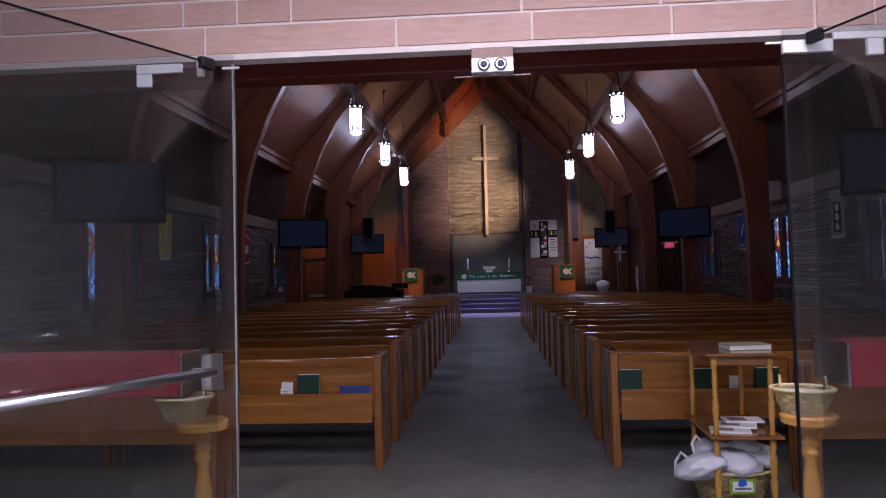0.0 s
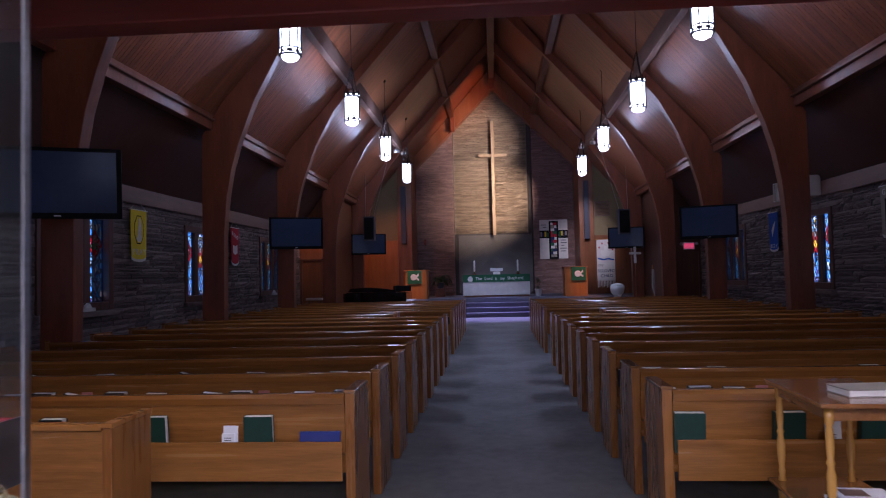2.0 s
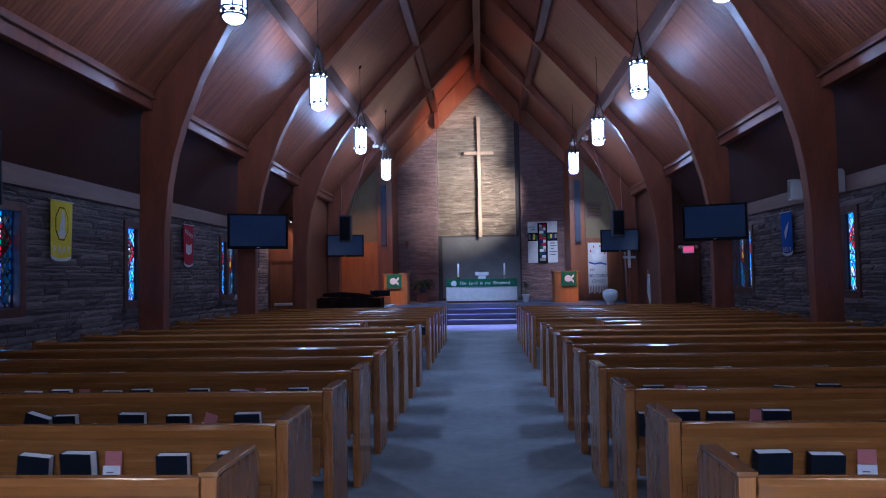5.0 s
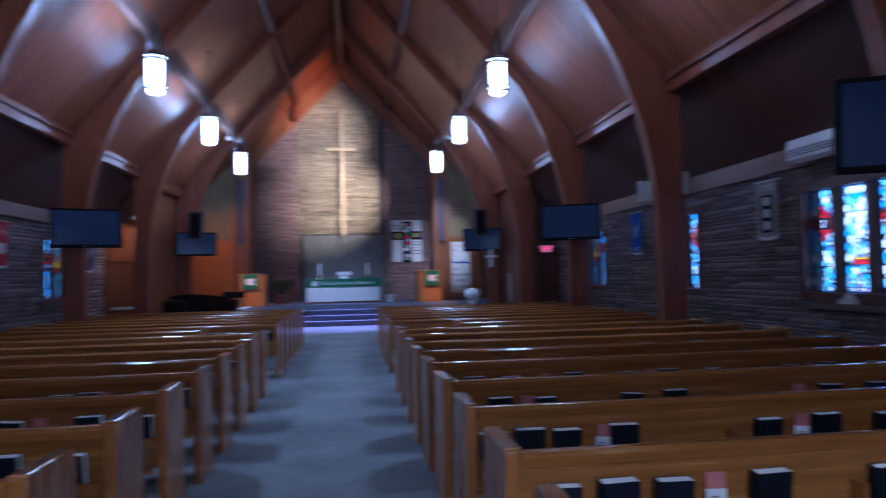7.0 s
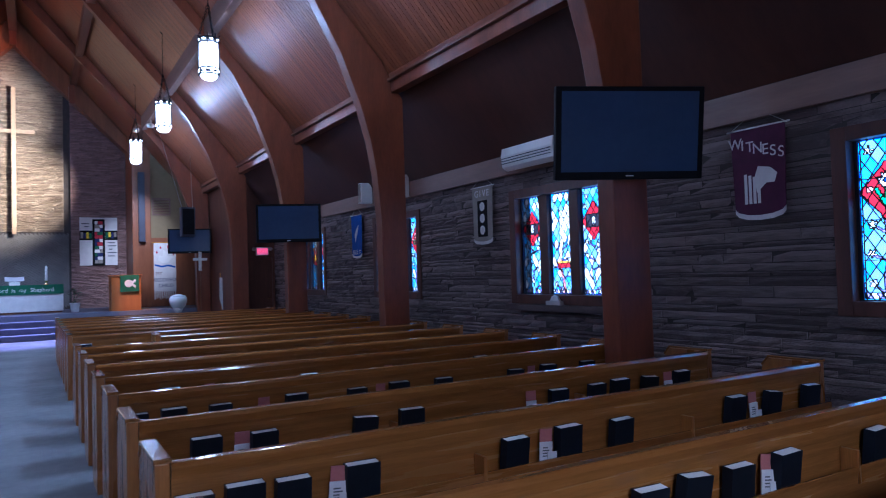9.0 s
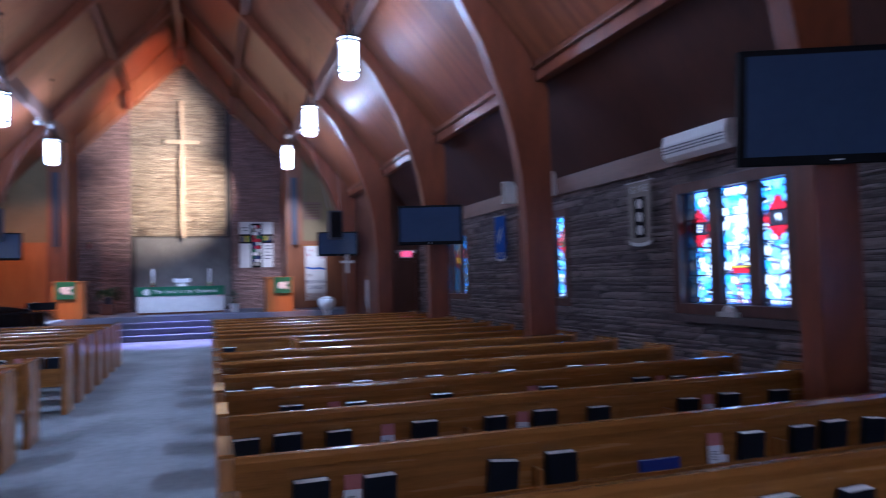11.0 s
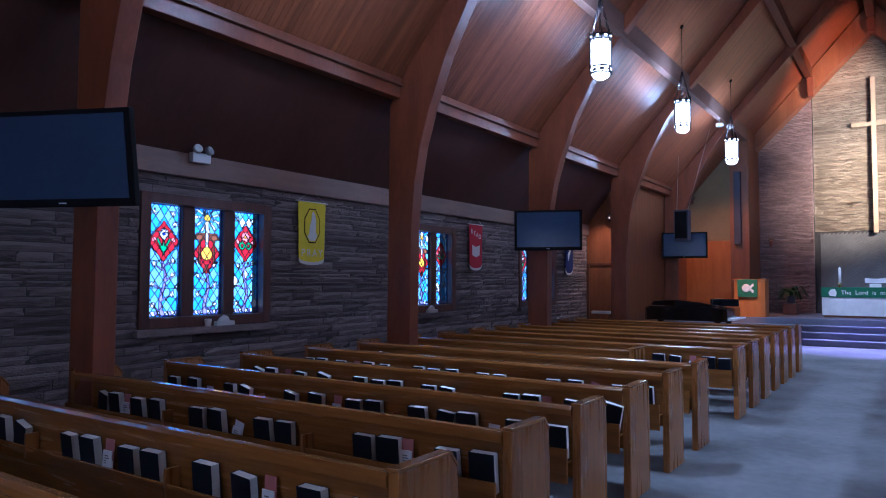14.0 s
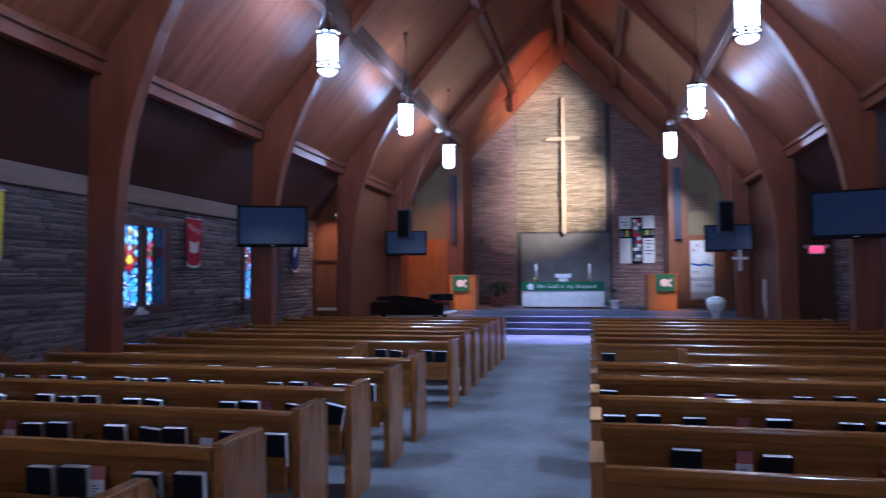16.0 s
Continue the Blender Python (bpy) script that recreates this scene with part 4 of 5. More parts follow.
def make_lectern(x):
    l = thing("lectern" if x > 0 else "pulpit", pose(x, 22.62, 0.68), "orange-oak reading desk with a green hanging", "lectern")
    part("body", slab([(-0.42, -0.24), (0.42, -0.24), (0.46, 0.1), (0.30, 0.4), (-0.30, 0.4), (-0.46, 0.1)], "z", 0.0, 1.06, bevel=0.012), M_ORANGE, l)
    part("top", slab([(-0.46, -0.28), (0.46, -0.28), (0.5, 0.1), (0.32, 0.44), (-0.32, 0.44), (-0.5, 0.1)], "z", 1.064, 1.10, bevel=0.01), M_ORANGE, l)
    cx = -0.05 if x < 0 else 0.09
    c = part("hanging", boxes((cx - 0.27, cx + 0.27, -0.30, -0.285, 0.58, 1.09), bevel=0.004), M_GREEN, l, "green cloth hanging with a pale emblem")
    part("emblem", lathe([(0.11, 0.0), (0.12, 0.004), (0.10, 0.008)], 18), M_LINEN, c, m=pose(cx - 0.03, -0.302, 0.83, 90, 0, 0))
    part("ray", slab([(cx + 0.03, 0.85), (cx + 0.16, 0.98), (cx + 0.18, 0.90), (cx + 0.10, 0.83), (cx + 0.18, 0.76), (cx + 0.16, 0.68), (cx + 0.03, 0.80)], "y", -0.306, -0.302), M_LINEN, c)
    return l


make_lectern(-3.05)
make_lectern(2.97)

piano = thing("grand_piano", pose(-4.0, 20.2, 0) @ Matrix.Diagonal((1.12, 1.12, 1.0, 1)), "black lacquered grand piano with its front lid folded back", "piano")
part("case", slab([(-1.05, -0.55), (0.75, -0.75), (0.85, -0.70), (0.85, 0.75), (0.72, 0.80), (0.2, 0.74), (-0.5, 0.35), (-0.95, 0.2), (-1.12, -0.1), (-1.14, -0.4)], "z", 0.66, 1.0, bevel=0.015), M_PIANO, piano)
part("lid", slab([(-1.02, -0.52), (0.55, -0.71), (0.55, 0.72), (0.2, 0.72), (-0.5, 0.33), (-0.95, 0.18), (-1.10, -0.12)], "z", 1.004, 1.03, bevel=0.006), M_PIANO, piano)
part("raised_lid", slab([(-0.98, 1.06), (-0.92, 1.16), (-0.4, 1.20), (0.15, 1.15), (0.55, 1.07), (0.55, 1.035), (-0.5, 1.035)], "y", -0.45, 0.25, bevel=0.012), M_PIANO, piano)
part("music_desk", boxes((0.42, 0.48, -0.45, 0.45, 1.035, 1.24), bevel=0.01), M_PIANO, piano)
part("keyboard", boxes((0.852, 0.98, -0.68, 0.70, 0.70, 0.74)), M_WHITE, piano)
for x, y in ((0.6, -0.55), (0.6, 0.6), (-0.85, -0.1)):
    part("leg", lathe([(0.05, 0.0), (0.045, 0.06), (0.06, 0.45), (0.075, 0.658)], 12), M_PIANO, piano, m=pose(x, y, 0))
ms = thing("music_stand", pose(-3.3, 20.9, 0), "black metal music stand beside the piano", "music stand")
part("desk", boxes((-0.24, 0.24, -0.02, 0.02, 1.02, 1.22), bevel=0.005), M_BLACK, ms)
part("post", tube([(0, 0.03, 0.03), (0, 0.03, 1.1)], 0.012), M_BLACK, ms)
for k in range(3):
    part("foot", tube([(0, 0.03, 0.2), (0.24 * math.cos(2.1 * k), 0.03 + 0.24 * math.sin(2.1 * k), 0.01)], 0.01), M_BLACK, ms)


def make_speaker(x):
    s = thing("hanging_speaker", pose(x, 20.5, 2.86), "dark grey loudspeaker hung on thin cables", "loudspeaker", "chancel loudspeakers")
    part("cabinet", slab([(-0.19, 0.0), (0.19, 0.0), (0.20, 0.86), (-0.20, 0.86)], "y", 0, 0.32, bevel=0.015), M_GREY, s)
    part("grille", boxes((-0.165, 0.165, -0.012, -0.002, 0.05, 0.81), bevel=0.004), M_BLACK, s)
    for dx in (-0.15, 0.15):
        part("cable", tube([(dx, 0.16, 0.85), (dx + (0.55 if x < 0 else -0.55) * (dx > 0 if x < 0 else dx < 0), 0.5, roof_z(abs(x) - 0.5) - 2.9)], 0.006, 5), M_METAL, s)
    return s


make_speaker(-4.48)
make_speaker(4.48)
for x in (-3.75, 3.70):
    c = thing("column_speaker", pose(x, 24.38, 2.9), "tall slim blue-grey column loudspeaker", "loudspeaker", "column loudspeakers")
    part("cabinet", boxes((-0.10, 0.10, 0.0, 0.16, 0.0, 2.36), bevel=0.01), M_GREY, c)
    part("bracket", boxes((-0.04, 0.04, 0.162, 0.38, 1.2, 1.4)), M_IRON, c)

vent = thing("wall_vent", pose(4.37, 24.73, 4.13), "square brown grille in the plaster wall", "vent")
part("frame", boxes((-0.30, 0.30, -0.02, 0.0, -0.3, -0.25), (-0.30, 0.30, -0.02, 0.0, 0.25, 0.3), (-0.30, -0.25, -0.02, 0.0, -0.248, 0.248), (0.25, 0.30, -0.02, 0.0, -0.248, 0.248)), M_FASCIA, vent)
for k in range(9):
    part("slat", boxes((-0.248, 0.248, -0.018, -0.002, -0.23 + 0.055 * k, -0.205 + 0.055 * k)), M_DARKPANEL, vent)

# hangings on the chancel walls
quilt = thing("cross_hanging", pose(2.52, 26.335, 3.0), "white wall hanging with a black-edged patchwork cross", "wall hanging")
part("cloth", boxes((-0.60, 0.60, 0.0, 0.02, -0.83, 0.86), bevel=0.004), M_LINEN, quilt)
qc = part("cross_border", boxes((-0.20, 0.20, -0.012, -0.002, -0.83, 0.80), (-0.60, -0.202, -0.012, -0.002, 0.06, 0.40), (0.202, 0.60, -0.012, -0.002, 0.06, 0.40)), M_BLACK, quilt)
PATCH = [M_WHITE, M_CRIMSON, M_GREYFELT, M_NAVY, M_GREEN, M_LINEN, M_NAVY]
rp = random.Random(9)
for k in range(12):
    z = -0.76 + 0.125 * k
    for x0, x1 in ((-0.13, rp.uniform(-0.05, 0.05)), (None, 0.13)):
        x0 = last if x0 is None else x0
        part("patch", boxes((x0 + 0.004, x1 - 0.004, -0.016, -0.013, z, z + 0.115)), PATCH[0 if k in (9, 10, 11) and rp.random() < 0.7 else rp.randrange(7)], qc)
        last = x1
for k in range(4):
    for sx in (-1, 1):
        part("patch", boxes((sx * (0.22 + 0.09 * k), sx * (0.30 + 0.09 * k), -0.016, -0.013, 0.12 + 0.05 * (k % 2), 0.34)) if sx > 0 else boxes((-(0.30 + 0.09 * k), -(0.22 + 0.09 * k), -0.016, -0.013, 0.12, 0.30 + 0.04 * (k % 2))), (M_GREEN, M_YELLOW, M_NAVY, M_GREYFELT)[k], qc)
for x, z, w in ((-0.42, 0.62, 0.24), (-0.38, 0.52, 0.14), (0.40, -0.05, 0.22), (0.42, -0.16, 0.26), (0.38, -0.28, 0.12), (0.42, -0.40, 0.30), (0.40, -0.52, 0.22)):
    part("text_bar", boxes((x - w / 2, x + w / 2, -0.008, -0.003, z, z + 0.035)), M_INK, quilt)

banner = thing("fabric_banner", pose(4.45, 24.66, 0.92), "long pale banner with a dove and dark letters", "banner")
part("cloth", boxes((-0.36, 0.36, 0.0, 0.012, 0.28, 1.95), bevel=0.003), M_LINEN, banner)
part("rod", tube([(-0.42, 0.0, 1.96), (0.42, 0.0, 1.96)], 0.014), M_MAPLE, banner)
for k in range(12):
    part("fringe", boxes((-0.35 + 0.06 * k, -0.315 + 0.06 * k, 0.0, 0.01, 0.0 + 0.03 * (k % 3), 0.278)), M_LINEN, banner)
lettering("BELOVED", 0.17, M_NAVY, banner, pose(0, -0.002, 0.62, 90, 0, 0))
lettering("CHILD", 0.17, M_NAVY, banner, pose(0.02, -0.002, 0.42, 90, 0, 0))
lettering("MY", 0.15, M_FASCIA, banner, pose(-0.2, -0.002, 0.85, 90, 0, 0))
part("dove", slab([(-0.22, 1.35), (-0.08, 1.25), (0.1, 1.27), (0.2, 1.40), (0.3, 1.45), (0.18, 1.50), (0.08, 1.48), (0.04, 1.66), (-0.06, 1.72), (-0.08, 1.5), (-0.2, 1.52)], "y", -0.006, -0.001), M_WHITE, banner)
part("wave", slab([(-0.33, 1.16), (-0.1, 1.10), (0.1, 1.14), (0.33, 1.08), (0.33, 1.14), (0.1, 1.20), (-0.1, 1.16), (-0.33, 1.22)], "y", -0.006, -0.001), M_BLUEFELT, banner)
for x, z in ((-0.26, 1.62), (-0.14, 1.78), (0.1, 1.80), (0.26, 1.66), (0.28, 1.54)):
    part("flame", slab([(x - 0.03, z), (x, z - 0.05), (x + 0.03, z), (x, z + 0.07)], "y", -0.006, -0.001), M_CRIMSON, banner)

font = thing("baptismal_font", pose(4.24, 21.0, 0) @ Matrix.Diagonal((0.76, 0.76, 1.03, 1)), "white octagonal baptismal font on a pedestal", "font")
part("pedestal", lathe([(0.26, 0.0), (0.26, 0.06), (0.13, 0.14), (0.12, 0.62), (0.2, 0.72)], 8), M_WHITE, font)
part("bowl", lathe([(0.20, 0.721), (0.28, 0.78), (0.33, 0.90), (0.33, 1.02), (0.29, 1.03)], 8), M_WHITE, font)
part("lid", lathe([(0.29, 1.032), (0.27, 1.07), (0.15, 1.10), (0.03, 1.12)], 8), M_WHITE, font)

pc = thing("processional_cross", pose(4.93, 21.2, 0.0), "bright metal processional cross on a dark pole", "cross")
part("pole", tube([(0, 0, 0.05), (0, 0, 1.9)], 0.016), M_PANEL, pc)
part("base", lathe([(0.17, 0.0), (0.16, 0.03), (0.05, 0.06), (0.03, 0.1)], 14), M_PANEL, pc)
part("cross", boxes((-0.045, 0.045, -0.015, 0.015, 1.84, 2.42), (-0.21, -0.046, -0.015, 0.015, 2.15, 2.23), (0.046, 0.21, -0.015, 0.015, 2.15, 2.23), bevel=0.008), M_WHITE, pc)
fl = thing("draped_flag", pose(5.42, 20.6, 0), "white flag furled on its pole", "flag")
part("pole", tube([(0, 0, 0.0), (-0.03, 0, 1.75)], 0.014), M_MAPLE, fl)
part("cloth", slab([(-0.05, 1.62), (0.03, 1.6), (0.07, 1.2), (0.16, 0.95), (0.18, 0.62), (0.02, 0.60), (-0.06, 1.0)], "y", -0.05, 0.05, bevel=0.02), M_LINEN, fl)

kb = thing("electric_keyboard", pose(-5.78, 17.85, 0), "silver electric keyboard on a folding stand", "keyboard")
part("case", boxes((-0.26, 0.26, -0.12, 0.12, 0.86, 0.925), bevel=0.012), M_PALE_METAL, kb)
part("keys", boxes((-0.23, 0.23, -0.11, -0.02, 0.926, 0.934)), M_WHITE, kb)
for sx in (-1, 1):
    part("stand_leg", tube([(sx * 0.2, -0.1, 0.012), (-sx * 0.2, 0.08, 0.855)], 0.012), M_BLACK, kb)

for side in (-1, 1):
    d = thing("door_3" if side < 0 else "door_4", pose(side * 5.87, 18.19, 0), "plain brown wooden door in the partition", "door", kind="structure")
    # west door is paler too, with the lamp light in its colour
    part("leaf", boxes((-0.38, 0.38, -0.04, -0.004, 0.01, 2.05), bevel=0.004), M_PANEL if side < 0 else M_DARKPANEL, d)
    part("casing", boxes((-0.45, -0.385, -0.06, -0.002, 0, 2.12), (0.385, 0.45, -0.06, -0.002, 0, 2.12), (-0.45, 0.45, -0.06, -0.002, 2.122, 2.18)), M_DARKPANEL, d)
    part("door_handle", tube([(0.3, -0.09, 1.0), (0.3, -0.04, 1.0), (0.22, -0.09, 1.0)], 0.012), M_BRASS, d)

ex = thing("exit_sign", pose(5.98, 18.12, 2.30), "lit red exit sign with two lamp heads", "exit sign")
part("housing", boxes((-0.17, 0.17, 0.0, 0.07, -0.11, 0.11), bevel=0.01), M_WHITE, ex)
part("face", boxes((-0.15, 0.15, -0.006, -0.002, -0.09, 0.09)), M_EXIT, ex)
lettering("EXIT", 0.15, M_EXIT_LETTER, ex, pose(0, -0.008, -0.05, 90, 0, 0))
for sx in (-1, 1):
    part("lamp_head", lathe([(0.03, -0.04), (0.05, 0.0), (0.05, 0.04), (0.02, 0.05)], 10), M_WHITE, ex, m=pose(sx * 0.23, 0.03, 0.06, 70, 0, 0))

# spotlights on the middle purlins and the ceiling fan
for x, y in ((-3.5, 20.9), (3.5, 20.6), (3.2, 21.4), (-3.3, 21.3)):
    sp = thing("track_spotlight", pose(x, y, roof_z(3.5) - 0.36), "small white spotlight under a purlin", "spotlight", "chancel spotlights")
    part("stem", tube([(0, 0, 0.02), (0, 0, -0.08)], 0.015), M_WHITE, sp)
    part("can", lathe([(0.03, -0.12), (0.065, -0.10), (0.065, 0.08), (0.05, 0.10)], 12), M_WHITE, sp, m=pose(0, 0.05, -0.13, 100, 0, 30 if x > 0 else -30))
fan = thing("ceiling_fan", pose(0, 14.3, RIDGE - 1.35), "dark ceiling fan under the ridge beam", "ceiling fan")
part("downrod", tube([(0, 0, 0.1), (0, 0, 0.605)], 0.02), M_IRON, fan)
part("motor", lathe([(0.05, -0.12), (0.14, -0.08), (0.16, 0.02), (0.10, 0.1), (0.03, 0.12)], 16), M_GREY, fan)
for k in range(4):
    part("blade", boxes((0.14, 0.72, -0.07, 0.07, -0.02, -0.008), bevel=0.004), M_WHITE if k == 0 else M_FASCIA, fan, m=pose(0, 0, 0, 8, 0, 20 + 90 * k))
pj = thing("small_projector", pose(-1.75, 12.4, roof_z(1.75) - 0.44), "small dark projector under the upper purlin", "projector")
part("case", boxes((-0.12, 0.12, -0.18, 0.18, -0.12, 0.05), bevel=0.02), M_NAVY, pj)
part("bracket", boxes((-0.03, 0.03, -0.03, 0.03, 0.052, 0.12)), M_IRON, pj)

# ---------------- banners on the stone walls ----------------


def make_banner(side, y, z, w, h, mat, word, tail, shape, label, ink):
    """A felt banner on a cord: local x along the wall, local -y into the room."""
    turn = 90 if side < 0 else -90
    b = thing("felt_banner", pose(side * (WX - 0.055), y, z, 0, 0, turn), label, "banner", "felt banners")
    pts = [(-w / 2, 0), (w / 2, 0), (w / 2 * 0.92, -h)] + [(w / 2 * 0.92 * math.cos(math.pi * k / 6), -h - tail * math.sin(math.pi * k / 6)) for k in range(1, 6)] + [(-w / 2 * 0.92, -h)]
    cl = part("cloth", slab(pts, "y", -0.006, 0.004), mat, b)
    low = pts[2:]
    part("fringe", slab(low + [(x, z0 - 0.045) for x, z0 in low[::-1]], "y", -0.004, 0.003), M_LINEN, cl)
    part("rod", tube([(-w / 2 - 0.04, 0, 0.005), (w / 2 + 0.04, 0, 0.005)], 0.009), M_LINEN, b)
    part("cord", tube([(-w / 2, 0, 0.01), (0, 0.015, 0.17), (w / 2, 0, 0.01)], 0.003, 5), M_LINEN, b)
    if shape == "hand":
        oct_ = [(0.17 * math.cos(math.pi / 8 + k * math.pi / 4), -0.34 + 0.27 * math.sin(math.pi / 8 + k * math.pi / 4)) for k in range(8)]
        inn = [(x * 0.9, -0.34 + (zz + 0.34) * 0.93) for x, zz in oct_]
        em = part("emblem", slab(oct_, "y", -0.009, -0.007), M_BLACK, cl)
        part("field", slab(inn, "y", -0.012, -0.0095), mat, em)
        part("figure", slab([(-0.10, -0.50), (-0.04, -0.56), (0.06, -0.55), (0.10, -0.48), (0.07, -0.42), (0.075, -0.28), (0.05, -0.17), (0.02, -0.13), (-0.01, -0.15), (-0.02, -0.26), (-0.055, -0.36), (-0.06, -0.45)], "y", -0.015, -0.0125), M_LINEN, em)
    elif shape == "book":
        part("emblem", slab([(-0.14, -0.6), (0.0, -0.64), (0.14, -0.6), (0.14, -0.40), (0.0, -0.44), (-0.14, -0.40)], "y", -0.009, -0.007), M_LINEN, cl)
    elif shape == "frames":
        em = part("emblem", boxes((-0.13, 0.13, -0.009, -0.007, -0.74, -0.20)), M_BLACK, cl)
        for k in range(3):
            part("field", lathe([(0.065, 0.0), (0.068, 0.002), (0.06, 0.003)], 12), M_LINEN, em, m=pose(0, -0.010, -0.29 - 0.175 * k, 90, 0, 0))
    elif shape == "fist":
        for k in range(4):
            part("emblem", boxes((-0.15 + 0.045 * k, -0.12 + 0.045 * k, -0.009, -0.007, -0.70, -0.42 - 0.015 * k)), M_LINEN, cl)
        part("emblem", slab([(-0.02, -0.60), (0.08, -0.52), (0.16, -0.52), (0.19, -0.44), (0.12, -0.38), (0.0, -0.36), (-0.04, -0.46)], "y", -0.012, -0.0095), M_LINEN, cl)
    else:
        part("emblem", slab([(-0.06, -0.55), (0.06, -0.35), (0.12, -0.2), (0.0, -0.28), (-0.1, -0.4)], "y", -0.009, -0.007), M_LINEN, cl)
    n = len(word)
    for k, ch in enumerate(word):
        size, x, zz, tilt = ink
        px = (k - (n - 1) / 2) * x
        lettering(ch, size, M_LINEN, cl, pose(px, -0.008, zz + tilt * k, 90, 0, 0))
    return b


make_banner(-1, 7.78, 2.81, 0.55, 0.80, M_YELLOW, "PRAY", 0.06, "hand", "yellow felt banner that reads pray", (0.15, 0.115, -0.78, 0.0))
make_banner(-1, 12.33, 2.80, 0.50, 0.78, M_CRIMSON, "READ", 0.08, "book", "crimson felt banner that reads read", (0.13, 0.10, -0.18, -0.03))
make_banner(-1, 16.85, 2.75, 0.5, 0.72, M_NAVY, "", 0.14, "dove", "navy felt banner with a pale emblem", (0.1, 0.1, 0, 0))
make_banner(1, 7.57, 2.83, 0.53, 0.76, M_GREYFELT, "GIVE", 0.05, "frames", "taupe felt banner that reads give", (0.14, 0.10, -0.14, 0.0))
make_banner(1, 12.25, 2.80, 0.52, 0.78, M_BLUEFELT, "RELY", 0.06, "dove", "blue felt banner that reads rely", (0.13, 0.10, -0.80, 0.0))
make_banner(1, 2.99, 2.835, 0.56, 0.74, M_MAROON, "WITNESS", 0.07, "fist", "maroon felt banner that reads witness", (0.14, 0.078, -0.17, -0.022))

# ---------------- fittings on the side walls ----------------
ac = thing("air_conditioner", pose(WX - 0.055, 6.20, 2.935, 0, 0, -90), "white wall-mounted air conditioner above a window", "air conditioner")
part("body", slab([(0.0, 0.06), (-0.13, 0.0), (-0.21, 0.05), (-0.23, 0.2), (-0.21, 0.31), (0.0, 0.33)], "x", -0.55, 0.55, bevel=0.012), M_WHITE, ac)
for k in range(3):
    part("louvre", boxes((-0.52, 0.52, -0.238, -0.233, 0.09 + 0.035 * k, 0.10 + 0.035 * k)), M_GREY, ac)
for y, z in ((9.95, 3.13), (11.5, 3.17)):
    sb = thing("wall_speaker", pose(WX - 0.06, y, z, 0, 0, -90), "small white loudspeaker on the fascia", "loudspeaker", "small wall loudspeakers")
    part("box", boxes((-0.075, 0.075, -0.24, 0.0, -0.20, 0.20), bevel=0.012), M_WHITE, sb)
    part("grille", boxes((-0.062, 0.062, -0.246, -0.242, -0.18, 0.18)), M_GREYFELT, sb)
em = thing("emergency_light", pose(-WX + 0.055, 5.83, 3.16, 0, 0, 90), "grey emergency light with two lamp heads", "emergency light")
part("box", boxes((-0.13, 0.13, -0.08, 0.0, -0.06, 0.06), bevel=0.01), M_PALE_METAL, em)
for sx in (-1, 1):
    part("lamp_head", lathe([(0.03, -0.03), (0.055, 0.0), (0.055, 0.04), (0.045, 0.045)], 12), M_METAL, em, m=pose(sx * 0.08, -0.09, 0.09, 70, 0, 15 * sx))
ps = thing("projector_spot", pose(-5.55, 17.9, 3.35), "dark lamp head beside the arch", "spotlight")
part("can", lathe([(0.06, -0.1), (0.10, -0.05), (0.10, 0.1), (0.08, 0.11)], 12), M_IRON, ps, m=pose(0, 0.0, 0, 80, 0, 30))
part("arm", tube([(0, 0.05, 0.0), (0.0, 0.31, 0.0)], 0.015), M_IRON, ps)
for side, y, items in ((-1, 6.13, 2), (-1, 10.7, 1), (1, 5.85, 1), (-1, 15.2, 1)):
    b = thing("tissue_box", pose(side * (WX - 0.03), y + 0.15, 1.116, 0, 0, 90 + 4 * side), "small cream box on a window sill", "box")
    part("carton", boxes((-0.13, 0.13, -0.045, 0.045, 0.0, 0.055), bevel=0.004), M_LINEN, b)
    part("tissue", slab([(-0.09, 0.057), (0.08, 0.057), (0.05, 0.11), (0.0, 0.13), (-0.06, 0.10)], "y", -0.02, 0.02, bevel=0.008), M_WHITE, b)
    if items > 1:
        j = thing("paper_cup", pose(side * (WX - 0.03), y - 0.09, 1.116), "white paper cup on the window sill", "cup")
        part("cup", lathe([(0.035, 0.0), (0.036, 0.004), (0.045, 0.09), (0.042, 0.09)], 12), M_WHITE, j)


# ---------------- hymn books in the racks ----------------


def make_book(cover, w, h, d, label):
    """A closed book standing upright, spine to the left; its base is at z = 0."""
    b = thing("hymn_book", pose(0, 0, -5), label, "book", "books in the racks")
    part("cover", boxes((-w / 2, w / 2, 0.0, 0.003, 0, h), (-w / 2, w / 2, d - 0.003, d, 0, h), (-w / 2 - 0.003, -w / 2 + 0.001, 0.0, d, 0, h), bevel=0.001), cover, b)
    part("page_block", boxes((-w / 2 + 0.002, w / 2 - 0.004, 0.0035, d - 0.0035, 0.004, h - 0.002)), M_PAGES, b, "pale page edges")
    return b


def make_cards():
    c = thing("card_stack", pose(0, 0, -5), "pink and white cards stacked in the rack", "cards", "cards in the racks")
    part("pink_card", boxes((-0.040, 0.040, 0.022, 0.026, 0, 0.225)), M_PINK, c)
    w = part("white_card", boxes((-0.046, 0.036, 0.012, 0.018, 0, 0.16)), M_PAPER, c)
    for k in range(4):
        part("text_bar", boxes((-0.028, 0.015 - 0.01 * (k % 2), 0.0105, 0.0115, 0.085 + 0.014 * k, 0.091 + 0.014 * k)), M_INK, w)
    part("slip", boxes((0.0, 0.062, 0.004, 0.008, 0, 0.11)), M_PAPER, c)
    return c


